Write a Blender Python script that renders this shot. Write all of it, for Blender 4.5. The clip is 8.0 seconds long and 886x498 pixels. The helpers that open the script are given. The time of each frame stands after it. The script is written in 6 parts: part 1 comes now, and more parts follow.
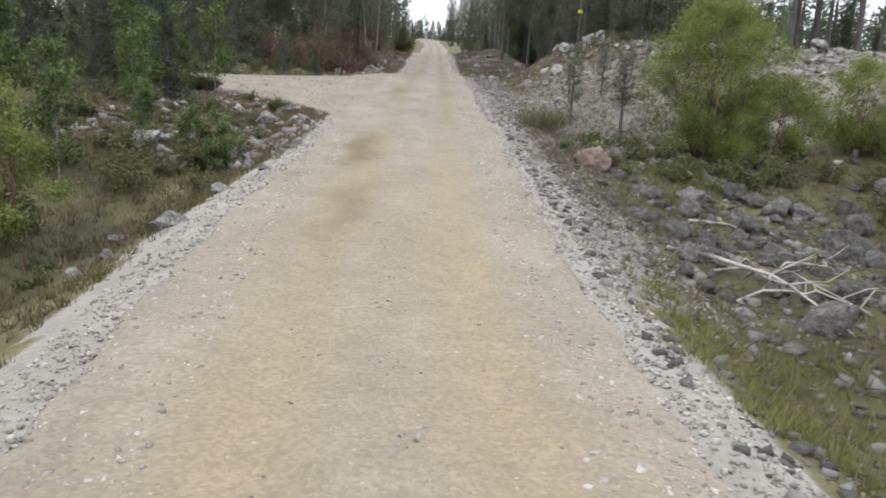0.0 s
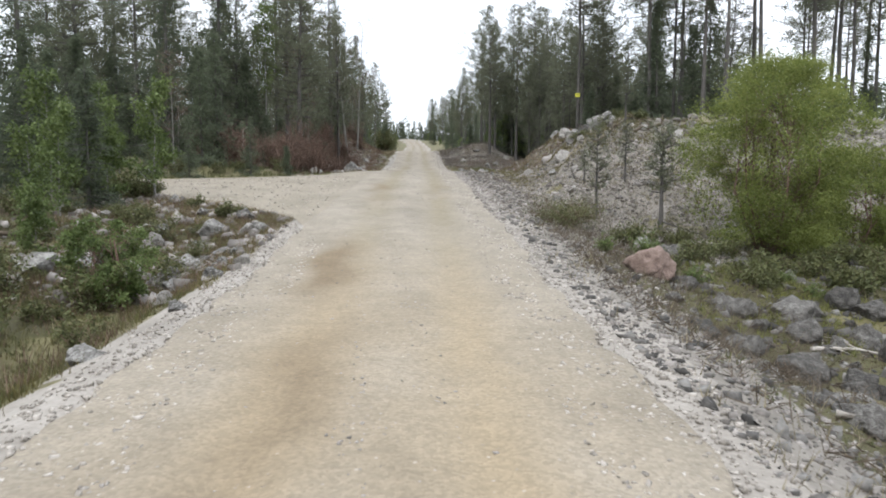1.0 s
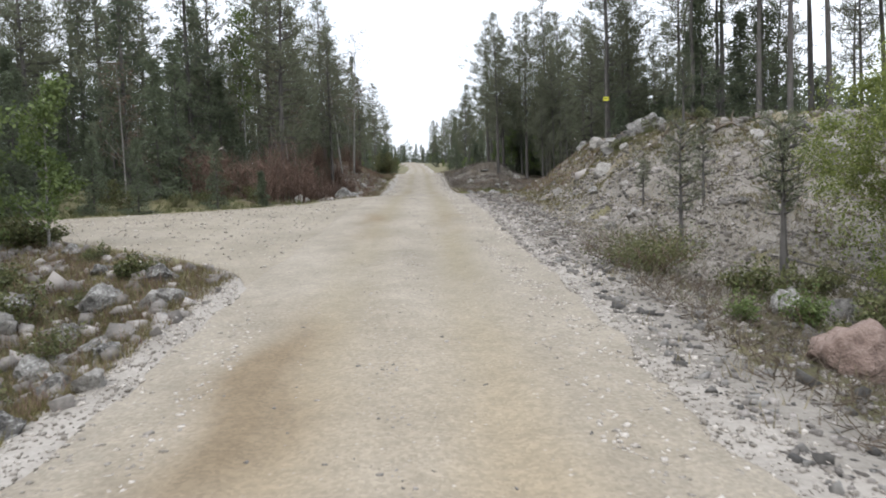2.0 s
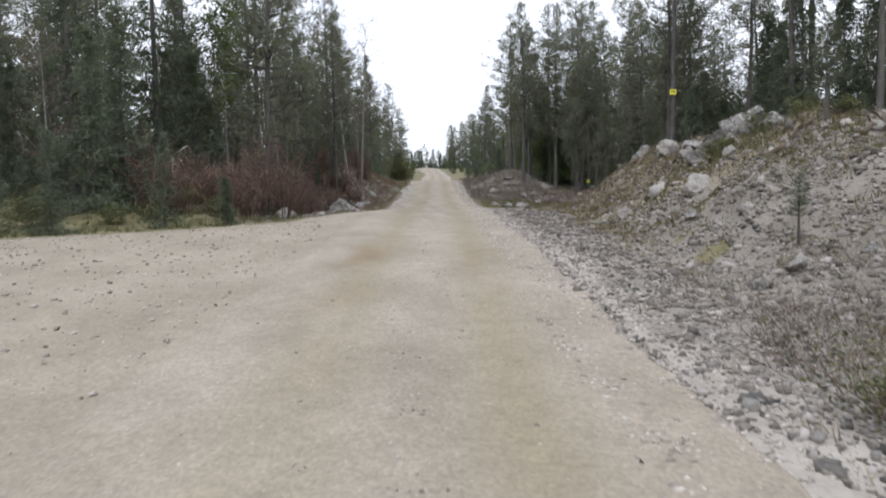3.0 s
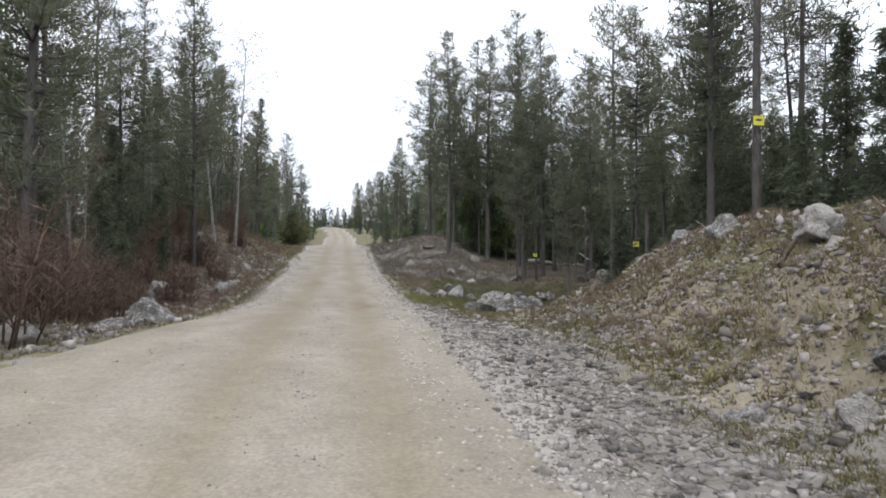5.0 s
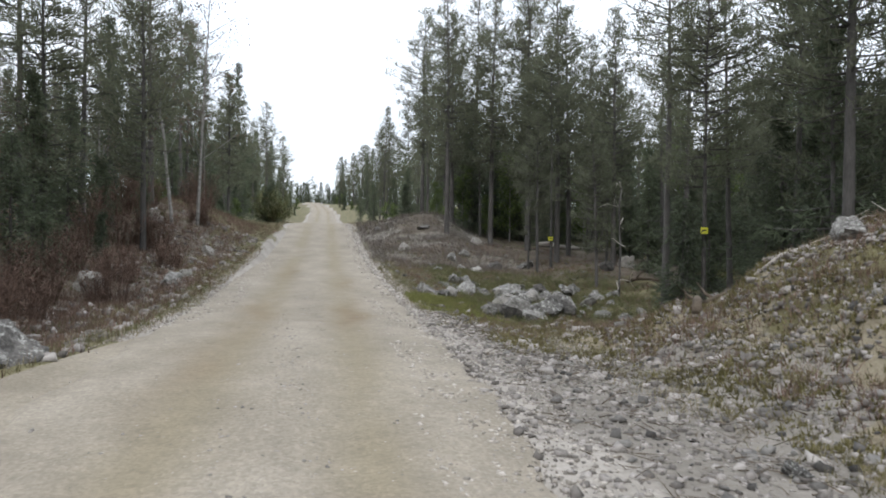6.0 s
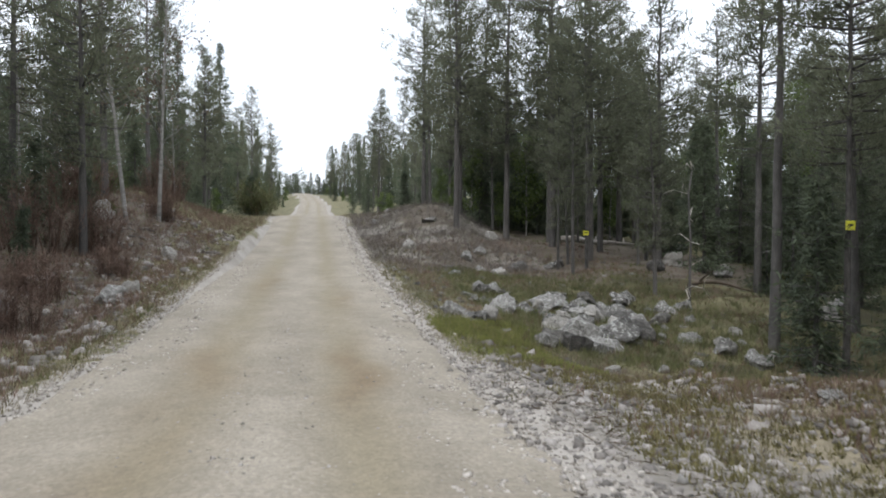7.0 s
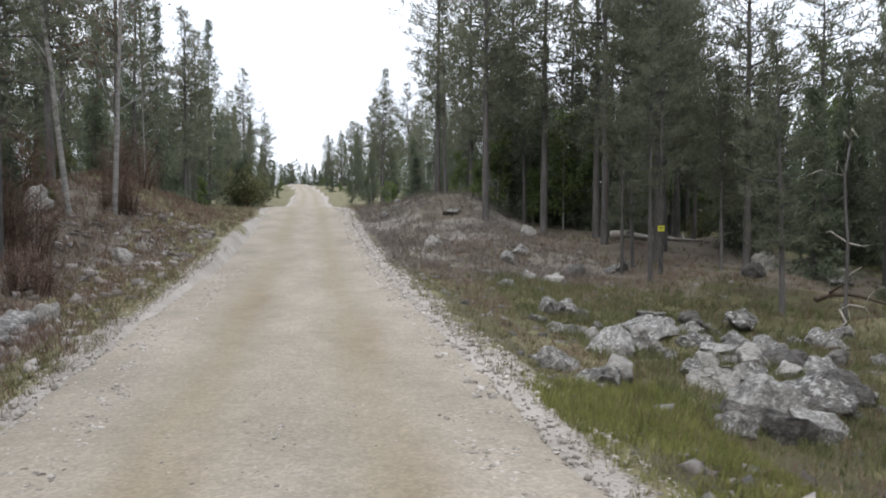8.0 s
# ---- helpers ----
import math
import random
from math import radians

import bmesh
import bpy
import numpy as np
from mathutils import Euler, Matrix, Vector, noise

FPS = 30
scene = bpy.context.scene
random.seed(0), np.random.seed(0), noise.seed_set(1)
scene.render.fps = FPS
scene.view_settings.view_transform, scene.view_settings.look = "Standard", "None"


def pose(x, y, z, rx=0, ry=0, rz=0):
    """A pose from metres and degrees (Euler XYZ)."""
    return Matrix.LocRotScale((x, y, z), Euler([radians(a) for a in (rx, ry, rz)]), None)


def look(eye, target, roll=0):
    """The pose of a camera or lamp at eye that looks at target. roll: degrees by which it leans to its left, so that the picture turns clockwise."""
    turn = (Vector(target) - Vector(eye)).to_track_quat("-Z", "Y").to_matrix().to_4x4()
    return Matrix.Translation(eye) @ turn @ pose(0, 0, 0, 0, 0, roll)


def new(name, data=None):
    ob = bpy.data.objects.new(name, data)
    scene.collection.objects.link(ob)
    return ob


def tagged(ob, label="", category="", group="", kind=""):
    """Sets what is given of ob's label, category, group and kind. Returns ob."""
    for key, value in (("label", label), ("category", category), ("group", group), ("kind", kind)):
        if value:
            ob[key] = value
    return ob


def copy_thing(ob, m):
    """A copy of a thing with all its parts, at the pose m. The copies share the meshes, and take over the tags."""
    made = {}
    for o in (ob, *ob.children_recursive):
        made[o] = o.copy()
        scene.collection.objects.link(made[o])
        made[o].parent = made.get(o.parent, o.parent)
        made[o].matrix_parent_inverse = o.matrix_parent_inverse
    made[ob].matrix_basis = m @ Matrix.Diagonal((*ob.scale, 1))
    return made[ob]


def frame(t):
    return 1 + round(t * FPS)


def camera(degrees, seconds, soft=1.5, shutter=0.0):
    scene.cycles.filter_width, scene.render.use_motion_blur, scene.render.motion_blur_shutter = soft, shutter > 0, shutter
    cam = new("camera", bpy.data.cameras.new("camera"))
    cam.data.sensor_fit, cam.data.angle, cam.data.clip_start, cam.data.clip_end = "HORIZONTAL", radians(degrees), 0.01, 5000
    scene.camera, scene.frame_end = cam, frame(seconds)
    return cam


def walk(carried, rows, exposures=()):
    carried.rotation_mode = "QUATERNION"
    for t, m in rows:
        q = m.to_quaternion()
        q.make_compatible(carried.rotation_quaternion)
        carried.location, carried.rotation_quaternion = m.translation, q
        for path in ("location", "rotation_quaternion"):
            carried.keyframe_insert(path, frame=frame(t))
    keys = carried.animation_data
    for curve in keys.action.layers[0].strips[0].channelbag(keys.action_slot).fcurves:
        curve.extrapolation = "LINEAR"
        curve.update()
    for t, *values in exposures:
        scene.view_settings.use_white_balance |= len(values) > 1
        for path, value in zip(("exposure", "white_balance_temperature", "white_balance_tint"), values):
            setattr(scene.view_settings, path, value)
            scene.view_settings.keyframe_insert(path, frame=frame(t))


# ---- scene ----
cam = camera(60.0, 8.0, soft=1.8, shutter=0.1)
PATH = [
    (0, (0.001, 0.418, 1.901), (0.029, 2.371, 1.472), 3.00),
    (0.1, (-0.006, 0.971, 1.866), (-0.008, 2.917, 1.403), 2.58),
    (0.2, (-0.011, 1.525, 1.831), (0.014, 3.480, 1.407), 2.15),
    (0.3, (-0.021, 2.077, 1.795), (0.001, 4.012, 1.291), 1.73),
    (0.4, (-0.044, 2.623, 1.758), (-0.019, 4.590, 1.397), 1.36),
    (0.5, (-0.159, 3.125, 1.709), (-0.137, 5.086, 1.316), 1.27),
    (0.6, (-0.300, 3.568, 1.654), (-0.277, 5.546, 1.361), 1.65),
    (0.7, (-0.386, 4.050, 1.584), (-0.352, 6.020, 1.244), 1.64),
    (0.8, (-0.351, 4.654, 1.603), (-0.303, 6.632, 1.313), 1.23),
    (0.9, (-0.295, 5.282, 1.639), (-0.254, 7.267, 1.402), 0.74),
    (1, (-0.259, 5.916, 1.671), (-0.208, 7.907, 1.491), 0.34),
    (1.1, (-0.252, 6.551, 1.695), (-0.210, 8.537, 1.463), 0.06),
    (1.2, (-0.255, 7.191, 1.719), (-0.202, 9.175, 1.475), -0.18),
    (1.3, (-0.264, 7.832, 1.741), (-0.212, 9.824, 1.573), -0.40),
    (1.4, (-0.275, 8.472, 1.760), (-0.223, 10.467, 1.628), -0.62),
    (1.5, (-0.284, 9.108, 1.775), (-0.230, 11.107, 1.746), -0.89),
    (1.6, (-0.299, 9.705, 1.763), (-0.250, 11.703, 1.689), -1.36),
    (1.7, (-0.311, 10.352, 1.756), (-0.270, 12.349, 1.656), -1.72),
    (2.8, (-0.293, 18.628, 2.074), (-0.273, 20.619, 1.894), -1.61),
    (2.9, (-0.313, 19.337, 2.139), (-0.313, 21.327, 1.937), -1.29),
    (3, (-0.340, 20.018, 2.211), (-0.343, 22.015, 2.105), -0.92),
    (3.1, (-0.359, 20.706, 2.255), (-0.365, 22.705, 2.189), -0.75),
    (3.2, (-0.378, 21.393, 2.293), (-0.400, 23.392, 2.217), -0.61),
    (3.3, (-0.396, 22.079, 2.330), (-0.394, 24.078, 2.277), -0.49),
    (3.4, (-0.410, 22.762, 2.370), (-0.366, 24.760, 2.299), -0.42),
    (3.5, (-0.420, 23.442, 2.419), (-0.358, 25.439, 2.324), -0.42),
    (3.6, (-0.422, 24.119, 2.481), (-0.325, 26.115, 2.411), -0.50),
    (3.7, (-0.418, 24.794, 2.551), (-0.307, 26.790, 2.505), -0.66),
    (3.8, (-0.411, 25.466, 2.625), (-0.299, 27.460, 2.516), -0.86),
    (3.9, (-0.407, 26.133, 2.697), (-0.281, 28.127, 2.597), -1.06),
    (4, (-0.409, 26.795, 2.760), (-0.251, 28.789, 2.758), -1.24),
    (4.1, (-0.447, 27.416, 2.789), (-0.254, 29.406, 2.850), -1.45),
    (4.2, (-0.470, 28.054, 2.817), (-0.268, 30.041, 2.913), -1.50),
    (5.3, (-0.127, 35.802, 3.484), (0.135, 37.784, 3.521), 0.80),
    (5.4, (-0.120, 36.418, 3.524), (0.148, 38.399, 3.582), 0.73),
    (5.5, (-0.131, 36.992, 3.551), (0.135, 38.974, 3.552), 0.57),
    (5.6, (-0.144, 37.597, 3.581), (0.132, 39.578, 3.580), 0.59),
    (5.7, (-0.160, 38.204, 3.610), (0.119, 40.184, 3.580), 0.65),
    (5.8, (-0.177, 38.811, 3.639), (0.118, 40.790, 3.646), 0.72),
    (5.9, (-0.192, 39.420, 3.668), (0.096, 41.399, 3.651), 0.76),
    (6, (-0.202, 40.029, 3.696), (0.086, 42.008, 3.682), 0.75),
    (6.1, (-0.206, 40.636, 3.724), (0.093, 42.614, 3.688), 0.66),
    (6.2, (-0.206, 41.243, 3.753), (0.060, 43.224, 3.702), 0.51),
    (6.3, (-0.204, 41.850, 3.781), (0.084, 43.829, 3.764), 0.34),
    (6.4, (-0.202, 42.462, 3.809), (0.082, 44.442, 3.768), 0.19),
    (6.5, (-0.202, 43.081, 3.835), (0.084, 45.060, 3.765), 0.09),
    (6.6, (-0.203, 43.708, 3.860), (0.085, 45.687, 3.810), 0.06),
    (6.7, (-0.203, 44.343, 3.883), (0.087, 46.321, 3.876), 0.08),
    (6.8, (-0.204, 44.981, 3.906), (0.092, 46.959, 3.914), 0.12),
    (6.9, (-0.209, 45.621, 3.930), (0.098, 47.596, 3.851), 0.16),
    (7, (-0.218, 46.259, 3.955), (0.093, 48.234, 3.915), 0.20),
    (7.1, (-0.234, 46.897, 3.984), (0.064, 48.874, 3.974), 0.22),
    (7.2, (-0.255, 47.536, 4.016), (0.038, 49.514, 4.008), 0.23),
    (7.3, (-0.278, 48.175, 4.048), (0.016, 50.153, 4.067), 0.25),
    (7.4, (-0.303, 48.813, 4.078), (-0.006, 50.791, 4.091), 0.29),
    (7.5, (-0.326, 49.448, 4.103), (-0.036, 51.427, 4.105), 0.35),
    (7.6, (-0.345, 50.064, 4.121), (-0.048, 52.042, 4.155), 0.51),
    (7.7, (-0.365, 50.676, 4.131), (-0.032, 52.648, 4.139), 0.72),
    (7.8, (-0.390, 51.328, 4.132), (-0.050, 53.297, 4.054), 0.81),
    (7.9, (-0.431, 52.082, 4.111), (-0.103, 54.055, 4.092), 0.56),
    (8, (-0.478, 52.882, 4.080), (-0.155, 54.854, 4.018), 0.17),
]
walk(cam, [(t, look(eye, target, roll)) for t, eye, target, roll in PATH],
     [(0, 0.1, 6400, 10), (0.5, 0.12, 6350, 10), (1.0, 0.24, 6400, 10), (1.5, 0.22, 6400, 10), (3.0, 0.0, 6350, 13), (3.5, 0.04, 6350, 12), (4.0, 0.14, 6350, 12), (5.5, 0.03, 6350, 11), (6.0, 0.04, 6350, 10), (6.5, 0.03, 6350, 10), (7.0, 0.1, 6350, 10), (7.5, 0.16, 6350, 11), (8.0, 0.2, 6350, 12)])

# ---------------------------------------------------------------- light
SUN_EL, SUN_AZ = 48.0, 205.0
world = bpy.data.worlds.new("overcast_sky")
scene.world = world
world.use_nodes = True
wn, wl = world.node_tree.nodes, world.node_tree.links
wn.clear()
w_out = wn.new("ShaderNodeOutputWorld")
w_bg = wn.new("ShaderNodeBackground")
w_sky = wn.new("ShaderNodeTexSky")
w_sky.sky_type = "NISHITA"
w_sky.sun_disc = False
w_sky.sun_elevation, w_sky.sun_rotation = radians(SUN_EL), radians(SUN_AZ)
w_scale = wn.new("ShaderNodeMixRGB")
w_scale.blend_type = "MULTIPLY"
w_scale.inputs[0].default_value = 1.0
w_scale.inputs[2].default_value = (0.10, 0.10, 0.10, 1)
w_tc = wn.new("ShaderNodeTexCoord")
w_noise = wn.new("ShaderNodeTexNoise")
w_noise.inputs["Scale"].default_value = 3.2
w_noise.inputs["Detail"].default_value = 5.0
w_ramp = wn.new("ShaderNodeValToRGB")
w_ramp.color_ramp.elements[0].position, w_ramp.color_ramp.elements[1].position = 0.30, 0.62
w_ramp.color_ramp.elements[0].color = (0.80, 0.80, 0.80, 1)
w_mix = wn.new("ShaderNodeMixRGB")
w_mix.inputs[2].default_value = (0.95, 1.0, 1.08, 1)
wl.new(w_tc.outputs["Generated"], w_noise.inputs["Vector"])
wl.new(w_noise.outputs["Fac"], w_ramp.inputs[0])
wl.new(w_sky.outputs[0], w_scale.inputs[1])
wl.new(w_ramp.outputs[0], w_mix.inputs[0])
wl.new(w_scale.outputs[0], w_mix.inputs[1])
w_sep = wn.new("ShaderNodeSeparateXYZ")
w_up = wn.new("ShaderNodeMapRange")
w_up.inputs[1].default_value, w_up.inputs[2].default_value = 0.0, 1.0
w_up.inputs[3].default_value, w_up.inputs[4].default_value = 0.57, 1.38
w_lift = wn.new("ShaderNodeVectorMath")
w_lift.operation = "SCALE"
wl.new(w_tc.outputs["Generated"], w_sep.inputs[0])
wl.new(w_sep.outputs[2], w_up.inputs[0])
wl.new(w_mix.outputs[0], w_lift.inputs[0])
wl.new(w_up.outputs[0], w_lift.inputs["Scale"])
wl.new(w_lift.outputs[0], w_bg.inputs[0])
w_bg.inputs[1].default_value = 1.85
wl.new(w_bg.outputs[0], w_out.inputs[0])

sun_data = bpy.data.lights.new("sun", "SUN")
sun_data.energy, sun_data.angle, sun_data.color = 1.35, radians(16), (1.0, 0.98, 0.95)
sun = new("sun", sun_data)
sun.rotation_euler = (radians(90 - SUN_EL), 0, radians(180 - SUN_AZ))


# ---------------------------------------------------------------- materials
def shade(name, colors, scale=3.0, fine=40.0, rough=0.9, bump=0.3, island=0.0, obj_random=0.0, coord="Object", stretch=(1, 1, 1),
          translucent=0.0, spec=0.3, detail=6.0, bump_dist=0.02, lichen=None):
    """A procedural material: a colour ramp over two scales of noise, with bump and per-piece variation."""
    m = bpy.data.materials.new(name)
    m.use_nodes = True
    n, l = m.node_tree.nodes, m.node_tree.links
    bsdf = n["Principled BSDF"]
    bsdf.inputs["Roughness"].default_value = rough
    bsdf.inputs["Specular IOR Level"].default_value = spec
    tc, mp = n.new("ShaderNodeTexCoord"), n.new("ShaderNodeMapping")
    mp.inputs["Scale"].default_value = stretch
    l.new(tc.outputs[coord], mp.inputs[0])
    a, b = n.new("ShaderNodeTexNoise"), n.new("ShaderNodeTexNoise")
    a.inputs["Scale"].default_value, b.inputs["Scale"].default_value = scale, fine
    a.inputs["Detail"].default_value, b.inputs["Detail"].default_value = detail, 4.0
    l.new(mp.outputs[0], a.inputs["Vector"])
    l.new(mp.outputs[0], b.inputs["Vector"])
    mix = n.new("ShaderNodeMath")
    mix.operation = "MULTIPLY_ADD"
    mix.inputs[1].default_value = 0.62
    half = n.new("ShaderNodeMath")
    half.operation = "MULTIPLY"
    half.inputs[1].default_value = 0.38
    l.new(b.outputs["Fac"], half.inputs[0])
    l.new(a.outputs["Fac"], mix.inputs[0])
    l.new(half.outputs[0], mix.inputs[2])
    last = mix
    for amount, source, socket in ((island, "ShaderNodeNewGeometry", "Random Per Island"), (obj_random, "ShaderNodeObjectInfo", "Random")):
        if amount:
            g, add = n.new(source), n.new("ShaderNodeMath")
            add.operation = "MULTIPLY_ADD"
            off = n.new("ShaderNodeMath")
            off.operation = "SUBTRACT"
            off.inputs[1].default_value = 0.5
            l.new(g.outputs[socket], off.inputs[0])
            l.new(off.outputs[0], add.inputs[0])
            add.inputs[1].default_value = amount
            l.new(last.outputs[0], add.inputs[2])
            last = add
    ramp = n.new("ShaderNodeValToRGB")
    el = ramp.color_ramp.elements
    while len(el) < len(colors):
        el.new(0.5)
    for i, c in enumerate(colors):
        el[i].position = 0.28 + 0.44 * i / max(1, len(colors) - 1)
        el[i].color = (*c, 1)
    l.new(last.outputs[0], ramp.inputs[0])
    l.new(ramp.outputs[0], bsdf.inputs["Base Color"])
    if lichen:
        ln, lr, lm = n.new("ShaderNodeTexNoise"), n.new("ShaderNodeMapRange"), n.new("ShaderNodeMixRGB")
        ln.inputs["Scale"].default_value, ln.inputs["Detail"].default_value, ln.inputs["Roughness"].default_value = lichen[0], 8.0, 0.72
        lr.inputs[1].default_value, lr.inputs[2].default_value = lichen[1], lichen[1] + 0.05
        lm.inputs[2].default_value = (*lichen[2], 1)
        l.new(mp.outputs[0], ln.inputs["Vector"])
        l.new(ln.outputs["Fac"], lr.inputs[0])
        l.new(lr.outputs[0], lm.inputs[0])
        l.new(ramp.outputs[0], lm.inputs[1])
        l.new(lm.outputs[0], bsdf.inputs["Base Color"])
    if bump:
        bp = n.new("ShaderNodeBump")
        bp.inputs["Strength"].default_value = bump
        bp.inputs["Distance"].default_value = bump_dist
        l.new(mix.outputs[0], bp.inputs["Height"])
        l.new(bp.outputs[0], bsdf.inputs["Normal"])
    if translucent:
        out = n["Material Output"]
        tr, ms = n.new("ShaderNodeBsdfTranslucent"), n.new("ShaderNodeMixShader")
        ms.inputs[0].default_value = translucent
        l.new(ramp.outputs[0], tr.inputs[0])
        l.new(bsdf.outputs[0], ms.inputs[1])
        l.new(tr.outputs[0], ms.inputs[2])
        l.new(ms.outputs[0], out.inputs[0])
    return m


def road_material():
    """Packed sandy gravel: pale grey-beige, with tan wheel tracks, brown damp patches and fine stones."""
    m = shade("packed_gravel", [(0.148, 0.127, 0.096), (0.212, 0.184, 0.143), (0.274, 0.241, 0.194)], scale=0.9, fine=26, bump=0.4, stretch=(1, 0.6, 1), bump_dist=0.015)
    n, l = m.node_tree.nodes, m.node_tree.links
    bsdf = n["Principled BSDF"]
    ramp = [x for x in n if x.bl_idname == "ShaderNodeValToRGB"][0]
    at = n.new("ShaderNodeAttribute")
    at.attribute_name = "track"
    tc = n.new("ShaderNodeTexCoord")
    st = n.new("ShaderNodeMapping")
    st.inputs["Scale"].default_value = (1.0, 0.22, 1)
    pn = n.new("ShaderNodeTexNoise")
    pn.inputs["Scale"].default_value, pn.inputs["Detail"].default_value = 0.8, 3.0
    l.new(tc.outputs["Object"], st.inputs[0])
    l.new(st.outputs[0], pn.inputs["Vector"])
    pr = n.new("ShaderNodeMapRange")
    pr.inputs[1].default_value, pr.inputs[2].default_value = 0.16, 0.5
    l.new(pn.outputs["Fac"], pr.inputs[0])
    k = n.new("ShaderNodeMath")
    k.operation = "MULTIPLY"
    l.new(at.outputs["Fac"], k.inputs[0])
    l.new(pr.outputs[0], k.inputs[1])
    tint = n.new("ShaderNodeMixRGB")
    tint.inputs[2].default_value = (0.182, 0.153, 0.101, 1)
    l.new(k.outputs[0], tint.inputs[0])
    l.new(ramp.outputs[0], tint.inputs[1])
    sand, sk, sm = n.new("ShaderNodeAttribute"), n.new("ShaderNodeMath"), n.new("ShaderNodeMixRGB")
    sand.attribute_name = "sand"
    sk.operation = "MULTIPLY"
    sm.inputs[2].default_value = (0.236, 0.187, 0.122, 1)
    l.new(sand.outputs["Fac"], sk.inputs[0])
    l.new(pr.outputs[0], sk.inputs[1])
    l.new(sk.outputs[0], sm.inputs[0])
    l.new(tint.outputs[0], sm.inputs[1])
    vo = n.new("ShaderNodeTexVoronoi")
    vo.inputs["Scale"].default_value = 11.0
    l.new(tc.outputs["Object"], vo.inputs["Vector"])
    vr = n.new("ShaderNodeMapRange")
    vr.inputs[1].default_value, vr.inputs[2].default_value = 0.10, 0.17
    vr.inputs[3].default_value, vr.inputs[4].default_value = 0.55, 0.0
    l.new(vo.outputs["Distance"], vr.inputs[0])
    sep = n.new("ShaderNodeSeparateColor")
    l.new(vo.outputs["Color"], sep.inputs[0])
    gt = n.new("ShaderNodeMath")
    gt.operation = "GREATER_THAN"
    gt.inputs[1].default_value = 0.6
    l.new(sep.outputs[0], gt.inputs[0])
    mu = n.new("ShaderNodeMath")
    mu.operation = "MULTIPLY"
    l.new(vr.outputs[0], mu.inputs[0])
    l.new(gt.outputs[0], mu.inputs[1])
    sc = n.new("ShaderNodeValToRGB")
    sc.color_ramp.elements[0].color, sc.color_ramp.elements[1].color = (0.13, 0.115, 0.10, 1), (0.42, 0.39, 0.35, 1)
    l.new(sep.outputs[1], sc.inputs[0])
    fin = n.new("ShaderNodeMixRGB")
    l.new(mu.outputs[0], fin.inputs[0])
    l.new(sm.outputs[0], fin.inputs[1])
    l.new(sc.outputs[0], fin.inputs[2])
    wet = n.new("ShaderNodeAttribute")
    wet.attribute_name = "damp"
    wp, wk = n.new("ShaderNodeMath"), n.new("ShaderNodeMixRGB")
    wp.operation = "MULTIPLY"
    wr = n.new("ShaderNodeMapRange")
    wr.inputs[1].default_value, wr.inputs[2].default_value = 0.3, 0.6
    l.new(pn.outputs["Fac"], wr.inputs[0])
    l.new(wet.outputs["Fac"], wp.inputs[0])
    l.new(wr.outputs[0], wp.inputs[1])
    wk.inputs[2].default_value = (0.150, 0.112, 0.068, 1)
    l.new(wp.outputs[0], wk.inputs[0])
    l.new(fin.outputs[0], wk.inputs[1])
    # mottling of damp and dry grit, and a fine speckle of small stones
    mo, mr = n.new("ShaderNodeTexNoise"), n.new("ShaderNodeMapRange")
    mo.inputs["Scale"].default_value, mo.inputs["Detail"].default_value, mo.inputs["Roughness"].default_value = 3.2, 9.0, 0.74
    mr.inputs[1].default_value, mr.inputs[2].default_value, mr.inputs[3].default_value, mr.inputs[4].default_value = 0.3, 0.7, 0.86, 1.12
    sp, sr = n.new("ShaderNodeTexVoronoi"), n.new("ShaderNodeMapRange")
    sp.inputs["Scale"].default_value = 34.0
    sc2 = n.new("ShaderNodeSeparateColor")
    sr.inputs[3].default_value, sr.inputs[4].default_value = 0.86, 1.14
    both, last = n.new("ShaderNodeMath"), n.new("ShaderNodeVectorMath")
    both.operation, last.operation = "MULTIPLY", "SCALE"
    l.new(tc.outputs["Object"], mo.inputs["Vector"])
    l.new(tc.outputs["Object"], sp.inputs["Vector"])
    l.new(mo.outputs["Fac"], mr.inputs[0])
    l.new(sp.outputs["Color"], sc2.inputs[0])
    l.new(sc2.outputs[0], sr.inputs[0])
    l.new(mr.outputs[0], both.inputs[0])
    l.new(sr.outputs[0], both.inputs[1])
    l.new(wk.outputs[0], last.inputs[0])
    l.new(both.outputs[0], last.inputs["Scale"])
    l.new(last.outputs[0], bsdf.inputs["Base Color"])
    return m


